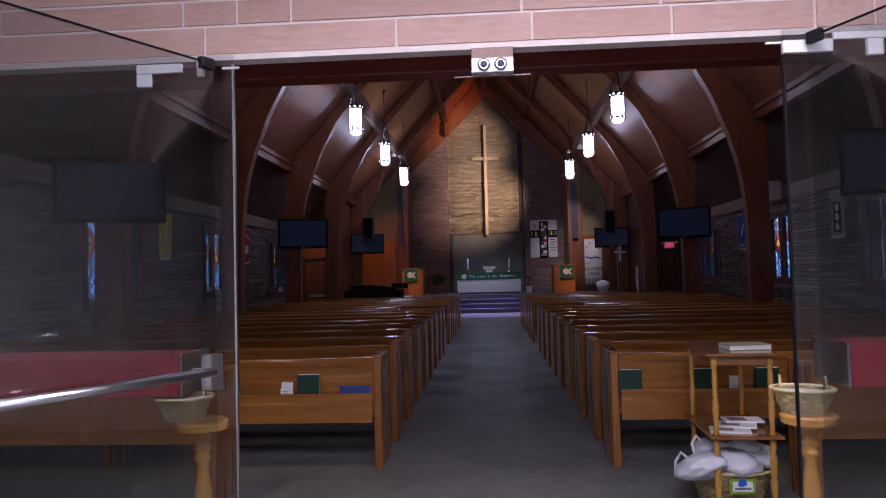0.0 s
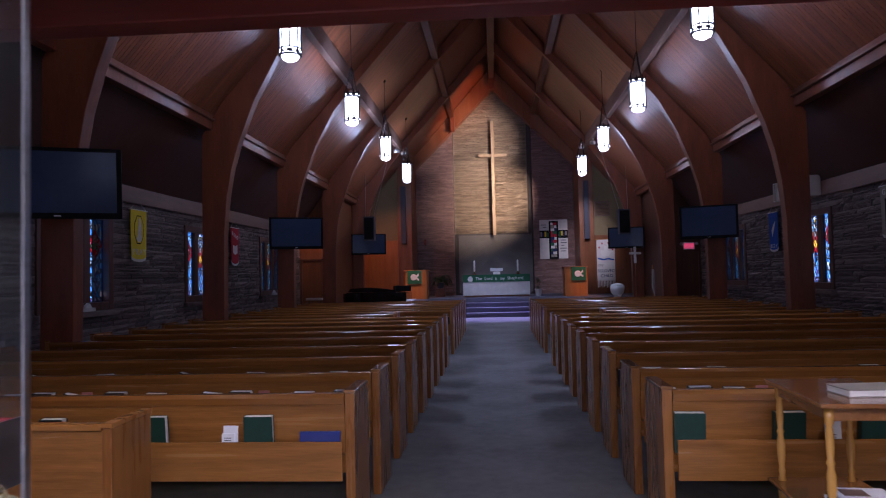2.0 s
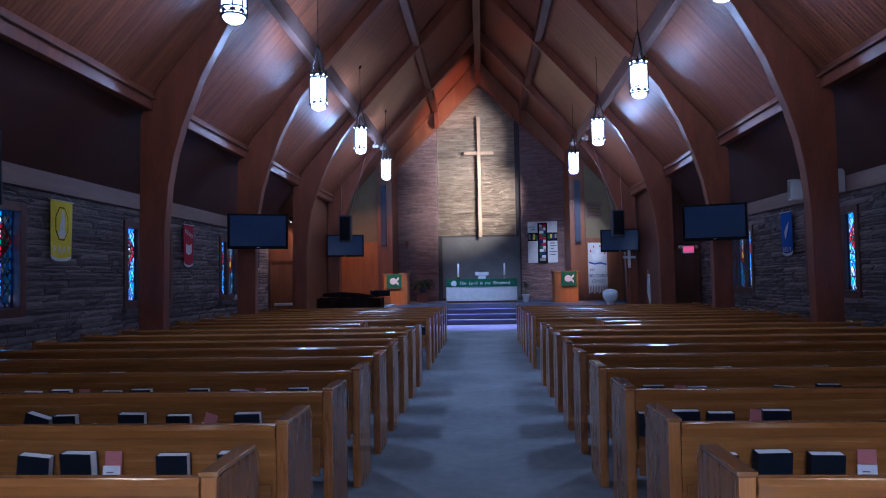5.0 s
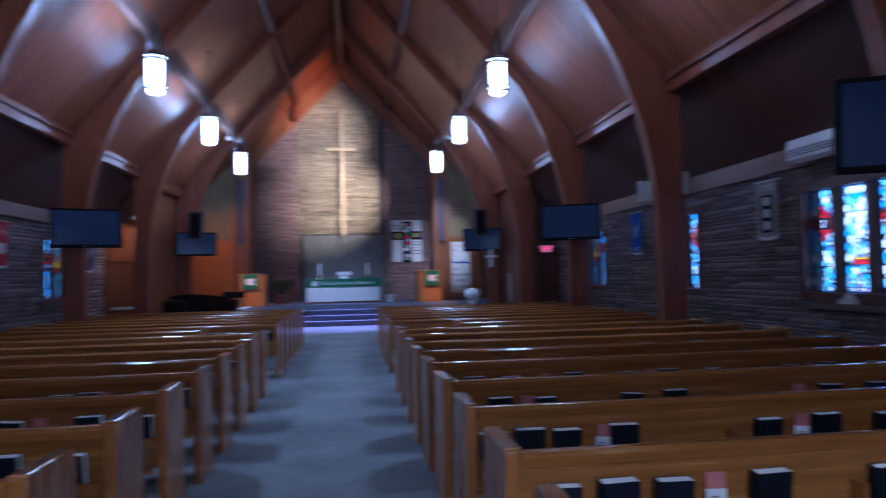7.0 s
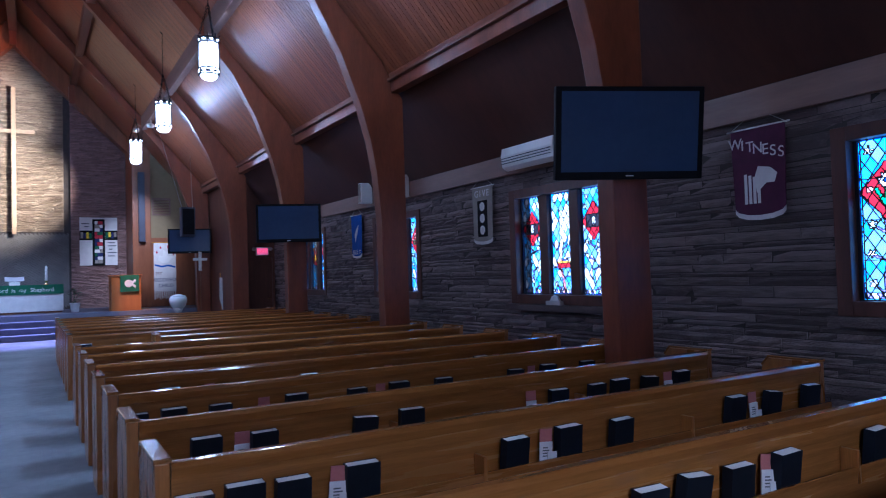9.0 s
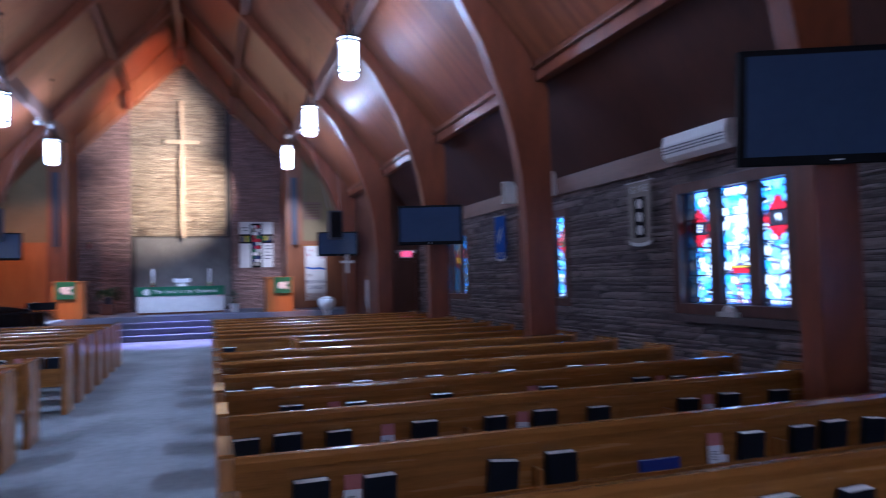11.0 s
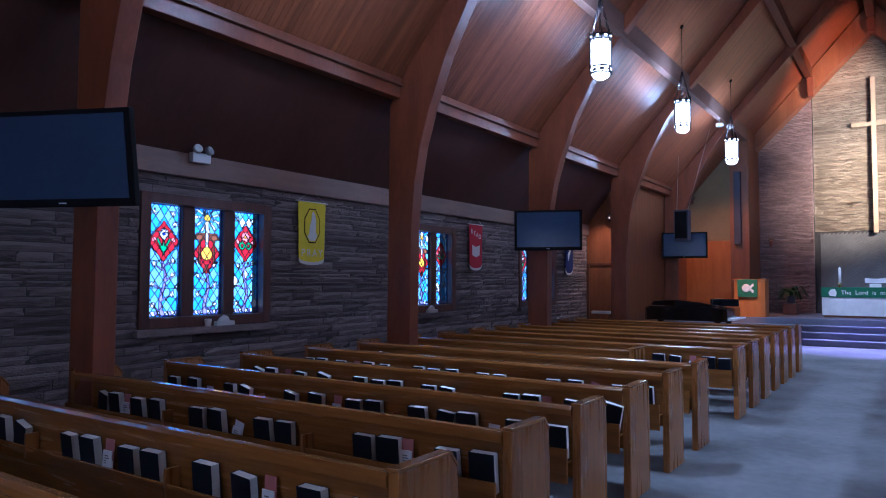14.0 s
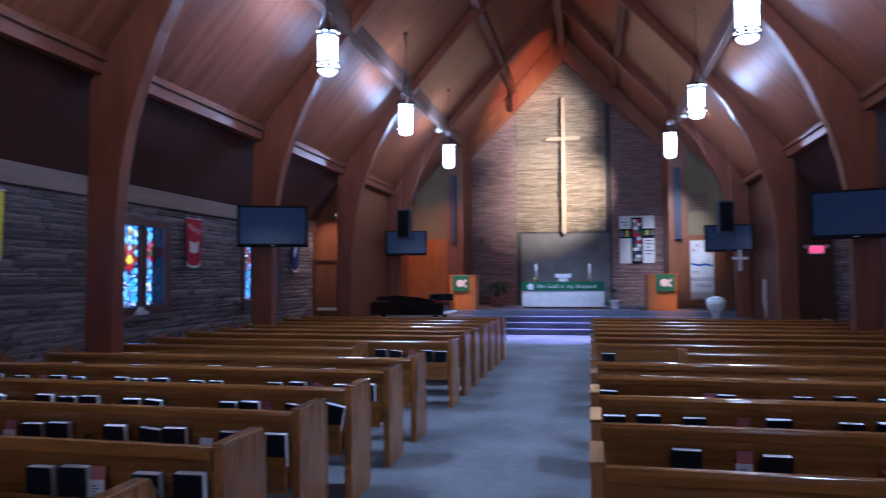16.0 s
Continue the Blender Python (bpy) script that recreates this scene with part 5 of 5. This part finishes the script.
BOOKS = {
    "black": make_book(M_BOOK, 0.145, 0.215, 0.052, "black hymn book standing in a pew rack"),
    "wide": make_book(M_BOOK, 0.155, 0.225, 0.056, "thick black hymn book standing in a pew rack"),
    "green": make_book(M_BOOK_GREEN, 0.165, 0.225, 0.045, "dark green hymn book standing in a pew rack"),
    "blue": make_book(M_BOOK_BLUE, 0.235, 0.13, 0.02, "slim blue book lying in a pew rack"),
}
CARDS = make_cards()
WHITE_CARDS = thing("leaflet_fold", pose(0, 0, -5), "folded white leaflets tucked in the rack", "papers", "cards in the racks")
part("rear_leaflet", boxes((-0.045, 0.045, 0.016, 0.020, 0, 0.165)), M_PAPER, WHITE_CARDS)
wl = part("front_leaflet", boxes((-0.05, 0.03, 0.006, 0.012, 0, 0.12)), M_PAPER, WHITE_CARDS)
for k in range(3):
    part("text_bar", boxes((-0.035, 0.01, 0.0045, 0.0055, 0.065 + 0.014 * k, 0.07 + 0.014 * k)), M_INK, wl)
rb = random.Random(21)
placed = {k: False for k in list(BOOKS) + ["cards", "white"]}


def set_down(kind, x, y, lean, turn=0.0):
    src = CARDS if kind == "cards" else WHITE_CARDS if kind == "white" else BOOKS[kind]
    m = pose(x, y - 0.056 + (0.004 if kind == "blue" else 0), 0.522, -lean, turn, rb.uniform(-5, 5))
    if placed[kind]:
        copy_thing(src, m)
    else:
        src.matrix_basis, placed[kind] = m, True


# the two rearmost full rows, as they are seen from the entrance
for x, kind in ((-1.62, "white"), (-1.44, "green"), (-1.08, "blue"), (-2.08, "green"), (1.02, "green"), (1.56, "green"), (1.80, "white"), (2.02, "green"), (2.32, "blue"), (-2.7, "black"), (2.9, "black")):
    set_down(kind, x, ROWS[0], -6 if kind in ("green", "black") else 3)
for r, y in enumerate(ROWS[1:8] + [ROWS[8], ROWS[10]], start=1):
    for side in (-1, 1):
        # three bays a pew, each with a few books and a clutch of cards
        for bay in range(3):
            order = rb.choice((("black", "wide", "cards", "black", "wide", "black"), ("wide", "black", "cards", "wide", "black"), ("black", "black", "white", "wide", "black", "wide")) if side < 0 else (("black", "cards", "wide", None, "black"), (None, "wide", "cards", "black", None, "black"), ("black", "wide", "black", "cards", "wide"), ("wide", None, "blue", "cards", "black")))
            x = AISLE + full * bay / 3 + rb.uniform(0.12, 0.24)
            for kind in order:
                step = {"cards": 0.13, "blue": 0.26, None: 0.20}.get(kind, 0.20) + rb.choice((-0.01, 0.0, 0.03, 0.10))
                if kind == "blue":
                    x += 0.05
                if kind and x < AISLE + full * (bay + 1) / 3 - 0.1:
                    set_down(kind, side * x, y, rb.uniform(-8, -4) if kind in ("black", "wide") else rb.uniform(0, 3), rb.choice((0, 0, 0, rb.uniform(-3, 5), rb.uniform(-2, 8), rb.uniform(10, 17) if side < 0 else 0)))
                x += step

# ---------------- entrance things ----------------
TURNED = [(0.030, 0.0), (0.034, 0.03), (0.026, 0.05), (0.036, 0.10), (0.040, 0.16), (0.030, 0.24), (0.024, 0.27), (0.034, 0.29), (0.034, 0.31), (0.024, 0.33)]


def make_basket_stand(m):
    s = thing("basket_stand", m, "small turned oak stand with a round top", "stand", "basket stands")
    part("top", lathe([(0.115, 0.80), (0.128, 0.803), (0.132, 0.812), (0.126, 0.82), (0.134, 0.826), (0.132, 0.838), (0.12, 0.842)], 28), M_MAPLE, s)
    part("column", lathe([(0.04, 0.10), (0.036, 0.13), (0.048, 0.15), (0.048, 0.17), (0.034, 0.19), (0.052, 0.22), (0.056, 0.28), (0.052, 0.34), (0.036, 0.37), (0.05, 0.39), (0.05, 0.41), (0.034, 0.43), (0.046, 0.46), (0.048, 0.52), (0.036, 0.60), (0.028, 0.66), (0.044, 0.68), (0.044, 0.695), (0.03, 0.705), (0.042, 0.72), (0.042, 0.735), (0.03, 0.745), (0.046, 0.77), (0.06, 0.799)], 20), M_MAPLE, s)
    for k in range(3):
        a = 2.1 * k + 0.4
        part("foot", tube([(0.03 * math.cos(a), 0.03 * math.sin(a), 0.16), (0.12 * math.cos(a), 0.12 * math.sin(a), 0.10), (0.2 * math.cos(a), 0.2 * math.sin(a), 0.016)], 0.016, 8), M_MAPLE, s)
    return s


def woven(r0, r1, h, n, rows, mat_depth=0.008, base=0.0):
    """A basket wall of bands that pass over and under upright stakes."""
    bm = bmesh.new()
    for k in range(rows):
        f0, f1 = k / rows, (k + 0.9) / rows
        ring = []
        for i in range(n):
            a = 2 * math.pi * i / n
            d = mat_depth * (1 if (i + k) % 2 else -1)
            lo, hi = r0 + (r1 - r0) * f0 + d, r0 + (r1 - r0) * f1 + d
            ring.append((bm.verts.new((lo * math.cos(a), lo * math.sin(a) * 0.8, base + h * f0)), bm.verts.new((hi * math.cos(a), hi * math.sin(a) * 0.8, base + h * f1))))
        for i in range(n):
            a, b = ring[i], ring[(i + 1) % n]
            bm.faces.new((a[0], b[0], b[1], a[1]))
    disc = [bm.verts.new((r0 * math.cos(2 * math.pi * i / n), r0 * math.sin(2 * math.pi * i / n) * 0.8, base + 0.004)) for i in range(n)]
    bm.faces.new(disc)
    bmesh.ops.solidify(bm, geom=bm.faces[:], thickness=0.004)
    return bm


def make_basket(m):
    b = thing("offering_basket", m, "shallow pale woven basket with papers", "basket", "offering baskets")
    part("weave", woven(0.078, 0.118, 0.10, 26, 6, 0.005), M_WICKER, b)
    part("rim", tube([(0.121 * math.cos(a), 0.097 * math.sin(a), 0.10) for a in [2 * math.pi * k / 24 for k in range(25)]], 0.008, 6), M_WICKER, b)
    for sx in (-1, 1):
        part("handle", tube([(sx * 0.085, -0.045 + 0.09 * k / 8, 0.10 + 0.05 * math.sin(math.pi * k / 8)) for k in range(9)], 0.005, 6), M_WICKER, b)
    part("paper", boxes((-0.07, 0.06, -0.04, 0.04, 0.085, 0.092)), M_PAPER, b)
    return b


TALL = Matrix.Diagonal((0.84, 0.84, 1.05, 1))
make_basket_stand(pose(-1.30, -2.36, 0) @ TALL)
make_basket_stand(pose(1.285, -2.36, 0) @ TALL)
make_basket(pose(-1.38, -2.36, 0.885, 0, 0, 15))
make_basket(pose(1.265, -2.36, 0.885, 0, 0, -20))

# shelf table with turned posts
st = thing("shelf_table", pose(1.535, -0.65, 0, 0, 0, -3), "narrow oak shelf table with turned posts", "side table")
part("top", boxes((-0.225, 0.21, -0.36, 0.36, 0.953, 0.972), bevel=0.006), M_SHELF, st, "dark varnished table top")
part("apron", boxes((-0.16, 0.16, -0.312, -0.296, 0.895, 0.951), (-0.16, 0.16, 0.296, 0.312, 0.895, 0.951), (-0.182, -0.166, -0.29, 0.29, 0.895, 0.951), (0.152, 0.168, -0.29, 0.29, 0.895, 0.951)), M_SHELF, st)
part("shelf", boxes((-0.225, 0.21, -0.36, 0.36, 0.452, 0.47), bevel=0.005), M_SHELF, st, "dark varnished shelf")
LOWER_POST = [(0.015, 0.0), (0.019, 0.04), (0.015, 0.08), (0.021, 0.13), (0.021, 0.19), (0.013, 0.21), (0.021, 0.23), (0.019, 0.30), (0.014, 0.36), (0.019, 0.38), (0.021, 0.451)]
UPPER_POST = [(0.021, 0.471), (0.013, 0.50), (0.018, 0.52), (0.013, 0.535), (0.02, 0.60), (0.021, 0.66), (0.013, 0.70), (0.02, 0.715), (0.013, 0.73), (0.018, 0.78), (0.017, 0.84), (0.013, 0.87), (0.02, 0.885), (0.02, 0.952)]
for x in (-0.172, 0.158):
    for y in (-0.30, 0.30):
        part("post", merged(lathe(LOWER_POST, 12), lathe(UPPER_POST, 12)), M_MAPLE, st, m=pose(x, y, 0))
bk = thing("guest_book", pose(1.60, -0.76, 0.973, 0, 0, 4), "closed white-paged book on the shelf table", "book")
part("page_block", boxes((-0.13, 0.13, -0.09, 0.09, 0.004, 0.028)), M_PAGES, bk)
part("cover", boxes((-0.135, 0.135, -0.095, 0.095, 0.0, 0.003), (-0.135, 0.135, -0.095, 0.095, 0.029, 0.033)), M_GREYFELT, bk)
rs = random.Random(4)
for k in range(3):
    p = thing("paper_pile", pose(1.46 + 0.07 * (k % 3), -0.85 + 0.09 * k, 0.471 + 0.0125 * (k % 3), 0, 0, rs.uniform(-25, 25)), "stack of white printed leaflets on the shelf", "papers", "leaflets")
    part("leaflet_block", boxes((-0.12, 0.12, -0.08, 0.08, 0, 0.011), bevel=0.002), M_PAPER, p)
    part("cover_print", boxes((-0.09, 0.02, -0.05, 0.05, 0.0113, 0.012)), M_FASCIA, p)
lb = thing("laundry_basket", pose(1.50, -0.68, 0), "large wicker basket full of white bags", "basket")
part("weave", woven(0.19, 0.27, 0.21, 44, 11, 0.006), M_WICKER, lb)
part("rim", tube([(0.276 * math.cos(a), 0.22 * math.sin(a), 0.21) for a in [2 * math.pi * k / 28 for k in range(29)]], 0.012, 6), M_WICKER, lb)
tag = part("tag", boxes((-0.075, 0.075, -0.240, -0.232, 0.10, 0.19)), M_LIME, lb, "small green and white tag")
part("text_bar", boxes((-0.06, 0.06, -0.244, -0.241, 0.115, 0.175)), M_PAPER, tag)
part("text_bar", boxes((-0.05, 0.05, -0.247, -0.245, 0.128, 0.14)), M_INK, tag)
part("emblem", slab([(-0.03, 0.15), (0.0, 0.145), (0.025, 0.16), (0.015, 0.195), (-0.02, 0.2)], "y", -0.247, -0.245), M_BLUEFELT, tag)
M_BAG = material("white_plastic_bag", (0.72, 0.73, 0.78), (0.55, 0.56, 0.62), 9, rough=0.35, bump=0.01)


def make_bag(m, seed, r):
    """A crumpled plastic bag: a lump with folds."""
    b = thing("plastic_bag", m, "crumpled white plastic bag in the basket", "bag", "bags in the basket")
    bm = bmesh.new()
    bmesh.ops.create_icosphere(bm, subdivisions=4, radius=r)
    for v in bm.verts:
        n = noise.fractal(v.co * (4.0 / r * 0.12) + Vector((seed * 3.1, 0, 0)), 1.0, 2.0, 4)
        c = abs(noise.noise(v.co * (9 / r * 0.12) + Vector((0, seed * 2.0, 0))))
        v.co *= 1 + 0.35 * n - 0.30 * c
        v.co.z *= 0.52
    for f in bm.faces:
        f.smooth = True
    part("bag", bm, M_BAG, b)
    part("handle", tube([(r * 0.5, -0.02, r * 0.3), (r * 0.8, -0.04, r * 0.65), (r * 1.1, -0.03, r * 0.35), (r * 1.15, 0, 0.0)], 0.010, 6), M_BAG, b)
    return b


make_bag(pose(1.29, -0.84, 0.255, 10, 18, 150), 1, 0.16)
make_bag(pose(1.52, -0.80, 0.27, 0, 10, 30), 2, 0.17)
make_bag(pose(1.64, -0.66, 0.30, 20, 0, 80), 3, 0.15)
make_bag(pose(1.44, -0.60, 0.29, 0, 0, 210), 4, 0.16)

# red-covered counters inside the glass
for x0, x1 in ((-3.3, -1.36), (1.42, 3.3)):
    rc = thing("display_counter", pose((x0 + x1) / 2, -2.30, 0), "narrow counter draped in dark red cloth", "counter", "red counters")
    h = (x1 - x0) / 2
    part("drape", boxes((-h, h, -0.16, 0.16, 1.0, 1.17), bevel=0.008), M_RED, rc)
    sx = 1 if x0 < 0 else -1
    part("end_plate", boxes((sx * h + sx * 0.002, sx * h + sx * 0.012, -0.15, 0.15, 1.0, 1.18)) if sx > 0 else boxes((-h - 0.012, -h - 0.002, -0.15, 0.15, 1.0, 1.18)), M_METAL, rc)
    for x in ((-h * 0.9, -h * 0.6) if sx > 0 else (h * 0.6, h * 0.9)):
        part("leg", boxes((x - 0.02, x + 0.02, -0.02, 0.02, 0.0, 0.999)), M_IRON, rc)

# recessed lamps in the low ceiling behind the beam, added out of view
for x in (-2.6, 2.6):
    rl_ = thing("recessed_light", pose(x, -1.4, 3.3), "small lit recessed lamp in the low ceiling", "ceiling light", "recessed lamps")
    part("trim_ring", lathe([(0.06, -0.004), (0.085, -0.012), (0.09, -0.003), (0.088, 0.0)], 20), M_WHITE, rl_)
    part("bulb", lathe([(0.01, -0.006), (0.05, -0.004), (0.055, -0.001)], 16), glowing("recessed_bulb", (1.0, 0.95, 0.88), 6.0), rl_)

# sensor box over the doors
sn = thing("door_sensor", pose(0.01, Y0 + 0.015, 2.30), "small metal box with two round lamps over the doors", "emergency light")
part("box", boxes((-0.085, 0.085, -0.06, 0.0, 0.004, 0.064), bevel=0.006), M_PALE_METAL, sn)
part("plate", boxes((-0.085, 0.085, -0.03, 0.0, 0.066, 0.115), bevel=0.004), M_FASCIA, sn)
part("bar", boxes((-0.155, 0.155, -0.016, -0.004, -0.001, 0.003)), M_FASCIA, sn)
for x in (-0.035, 0.033):
    ln_ = part("lens_ring", lathe([(0.024, 0.0), (0.026, 0.004), (0.018, 0.008)], 18), M_METAL, sn, m=pose(x, -0.062, 0.034, 90, 0, 0))
    part("lens", lathe([(0.015, 0.008), (0.012, 0.014), (0.004, 0.016)], 14), M_GREY, ln_)
hl = thing("ceiling_light", pose(0.3, -4.3, 3.0), "lit rectangular fluorescent panel in the hall ceiling", "ceiling light")
part("frame", boxes((-1.25, 1.25, -0.64, -0.6, 0.0, 0.028), (-1.25, 1.25, 0.6, 0.64, 0.0, 0.028), (-1.25, -1.21, -0.598, 0.598, 0.0, 0.028), (1.21, 1.25, -0.598, 0.598, 0.0, 0.028)), M_WHITE, hl)
part("diffuser", boxes((-1.208, 1.208, -0.598, 0.598, 0.012, 0.02)), glowing("hall_diffuser", (1, 0.98, 0.95), 2.5), hl)

# ---------------- stones and bricks, last ----------------


def stone_mesh(seed, name="stone"):
    """A rough-faced block in a unit cube: x along the wall, front at y = 0, back at y = 1."""
    r = random.Random(seed)
    nx, nz = 4, 2
    verts, faces, idx = [], [], {}
    for i in range(nx + 1):
        for k in range(nz + 1):
            edge = i in (0, nx) or k in (0, nz)
            idx[i, k] = len(verts)
            verts.append((i / nx + (0 if i in (0, nx) else r.uniform(-0.06, 0.06)), (0.42 if edge else 0.0) + r.uniform(0, 0.30), k / nz + (0 if k in (0, nz) else r.uniform(-0.15, 0.15))))
    for i in range(nx):
        for k in range(nz):
            faces.append((idx[i, k], idx[i + 1, k], idx[i + 1, k + 1], idx[i, k + 1]))
    rim = [idx[i, 0] for i in range(nx + 1)] + [idx[nx, k] for k in range(1, nz + 1)] + [idx[i, nz] for i in range(nx - 1, -1, -1)] + [idx[0, k] for k in range(nz - 1, 0, -1)]
    back = {}
    for v in rim:
        back[v] = len(verts)
        verts.append((verts[v][0], 1.0, verts[v][2]))
    for a, b in zip(rim, rim[1:] + rim[:1]):
        faces.append((a, back[a], back[b], b))
    me = bpy.data.meshes.new(name)
    me.from_pydata(verts, [], faces)
    return me


STONES = [stone_mesh(s) for s in range(10)]
for me in STONES:
    me.materials.append(M_STONE)


def courses(z0, z1, lo, hi, rnd):
    rows, z = [], z0
    while z < z1 - 0.5 * lo:
        h = min(rnd.uniform(lo, hi), z1 - z)
        if z1 - z - h < lo * 0.7:
            h = z1 - z
        rows.append((z, h))
        z += h
    return rows


def run(y0, y1, lo, hi, rnd):
    out, y = [], y0
    while y < y1 - 0.01:
        w = min(rnd.uniform(lo, hi), y1 - y)
        if y1 - y - w < lo * 0.5:
            w = y1 - y
        out.append((y, w))
        y += w
    return out


def joined(name, blocks, mat, parent, label):
    verts, faces = [], []
    for m, me in blocks:
        s = len(verts)
        verts += [tuple(m @ v.co) for v in me.vertices]
        faces += [[s + i for i in p.vertices] for p in me.polygons]
    out = bpy.data.meshes.new(name)
    out.from_pydata(verts, [], faces)
    out.materials.append(mat)
    ob = new(name, out)
    ob.parent = parent
    return tagged(ob, label, kind="stuff")


for side, wall in ((-1, wall_west), (1, wall_east)):
    rnd = random.Random(70 + side)
    singles, rest = [], []
    for a, b, gaps in ((0.0, 1.03, False), (1.03, 2.70, True), (2.70, 2.998, False)):
        for z, h in courses(a, b, 0.045, 0.115, rnd):
            spans = [(Y0, 18.19)]
            if gaps:
                spans, y = [], Y0
                for c in WINDOW_Y[side]:
                    spans.append((y, c - WIN_HALF - 0.004))
                    y = c + WIN_HALF + 0.004
                spans.append((y, 18.19))
            for s0, s1 in spans:
                for y, w in run(s0, s1, 0.25, 1.15, rnd):
                    depth = rnd.uniform(0.032, 0.055)
                    # local x runs along the wall; the front looks into the room
                    turn = Matrix.Rotation(radians(-90 * side), 4, "Z")
                    at = Vector((side * (WX + 0.045), y + w if side > 0 else y, z))
                    m = Matrix.Translation(at) @ turn @ Matrix.Diagonal((w - 0.008, depth, h - 0.007, 1)) @ Matrix.Translation((0, -1, 0))
                    near = 2.2 < y < 9.2 and z > 0.92 and len(singles) < 300
                    (singles if near else rest).append((m, STONES[rnd.randrange(10)]))
    for m, me in singles:
        ob = new("stone", me)
        ob.parent, ob.matrix_basis = wall, m
    joined("stonework", rest, M_STONE_FAR, wall, "rows of rough grey ledge stone")

wall_n = bpy.data.objects["wall_north"]


def field(x0, x1, z0, top, lo, hi, wlo, whi, y, proud, mat, label, seed):
    rnd = random.Random(seed)
    blocks = []
    for z, h in courses(z0, max(top(x0), top(x1), top((x0 + x1) / 2)), lo, hi, rnd):
        for x, w in run(x0, x1, wlo, whi, rnd):
            if z > top(x + w / 2):
                continue
            d = proud + rnd.uniform(0, 0.032 if proud > 0.055 else 0.014)
            blocks.append((Matrix.Translation((x, y, z)) @ Matrix.Diagonal((w - 0.006, d, h - 0.006, 1)) @ Matrix.Translation((0, -1, 0)), STONES[rnd.randrange(10)]))
    return joined("stonework", blocks, mat, wall_n, label)


def under_roof(x):
    return roof_z(x) - 0.2


field(-1.755, 1.46, 3.35, under_roof, 0.024, 0.046, 0.20, 0.9, Y1 + 0.07, 0.056, M_CHANCEL, "thin ledges of buff stone behind the cross", 11)
field(-3.46, -1.76, 0.68, under_roof, 0.028, 0.058, 0.16, 0.6, Y1 - 0.08, 0.05, M_BRICK_CH, "thin ledges of red-brown stone", 12)
field(1.66, 3.46, 0.68, under_roof, 0.028, 0.058, 0.16, 0.6, Y1 - 0.08, 0.05, M_BRICK_CH, "thin ledges of red-brown stone", 13)
for sx, xi in ((-1, -1.76), (1, 1.66)):
    part("stone_backing", slab([(sx * 3.46, 0.684), (xi, 0.684), (xi, under_roof(xi)), (sx * 3.46, under_roof(3.46))], "y", Y1 - 0.098, Y1 + 0.06), M_MORTAR, wall_n)
# chevron panel of slats behind the altar
M_SLATE = material("chevron_slate", (0.17, 0.16, 0.15), (0.125, 0.115, 0.11), 2.0, rough=0.7, bump=0.003, piece=0.15, island=True)
verts, faces = [], []
for sgn in (-1, 1):
    for k in range(-14, 34):
        z = 0.55 + 0.085 * k
        x0, x1 = (0.0, 1.6)
        p = [(x0, z + 1.3), (x1, z + 0.2), (x1, z + 0.275), (x0, z + 1.375)]
        if p[1][1] < 0.70 or p[3][1] > 3.33:
            # clip the slat to the panel by moving along its slope
            t0 = max(0.0, (p[0][1] - 3.25) / 1.1)
            t1 = min(1.0, (p[0][1] - 0.72) / 1.1)
            if t1 <= t0 + 0.02:
                continue
            p = [(1.6 * t0, p[0][1] - 1.1 * t0), (1.6 * t1, p[0][1] - 1.1 * t1), (1.6 * t1, p[3][1] - 1.1 * t1), (1.6 * t0, p[3][1] - 1.1 * t0)]
        s = len(verts)
        for x, zz in p:
            verts.append((sgn * x, Y1 + 0.02, zz))
        for x, zz in p:
            verts.append((sgn * x, Y1 + 0.058, zz))
        faces += [[s + i for i in f] for f in ((0, 1, 2, 3), (4, 7, 6, 5), (0, 4, 5, 1), (1, 5, 6, 2), (2, 6, 7, 3), (3, 7, 4, 0))]
me = bpy.data.meshes.new("chevron_panel")
me.from_pydata(verts, [], faces)
me.materials.append(M_SLATE)
ob = new("chevron_panel", me)
ob.parent = wall_n
tagged(ob, "dark chevron panel behind the altar", kind="stuff")

# bricks over the entrance
BRICK = mesh_of("brick", boxes((0, 1, -1, 0, 0, 1), bevel=0.02), M_BRICK)
rnd = random.Random(8)
z, k = LINTEL + 0.022, 0
while z < 3.0:
    h = (0.112, 0.098, 0.05, 0.115)[k % 4]
    x = -3.6 - rnd.uniform(0, 0.7)
    while x < 3.8:
        w = rnd.choice((0.40, 0.22, 0.72, 0.55, 0.95, 0.80))
        ob = new("brick", BRICK)
        ob.parent = door_wall
        ob.matrix_basis = Matrix.Translation((x, Y0 + 0.021, z)) @ Matrix.Diagonal((w, 0.006 + rnd.uniform(0, 0.004), h, 1))
        x += w + 0.012
    z += h + 0.013
    k += 1
part("soffit", boxes((-3.6, 3.8, Y0 - 0.004, Y0 + 0.07, LINTEL - 0.012, LINTEL + 0.008)), M_JOINT, door_wall)
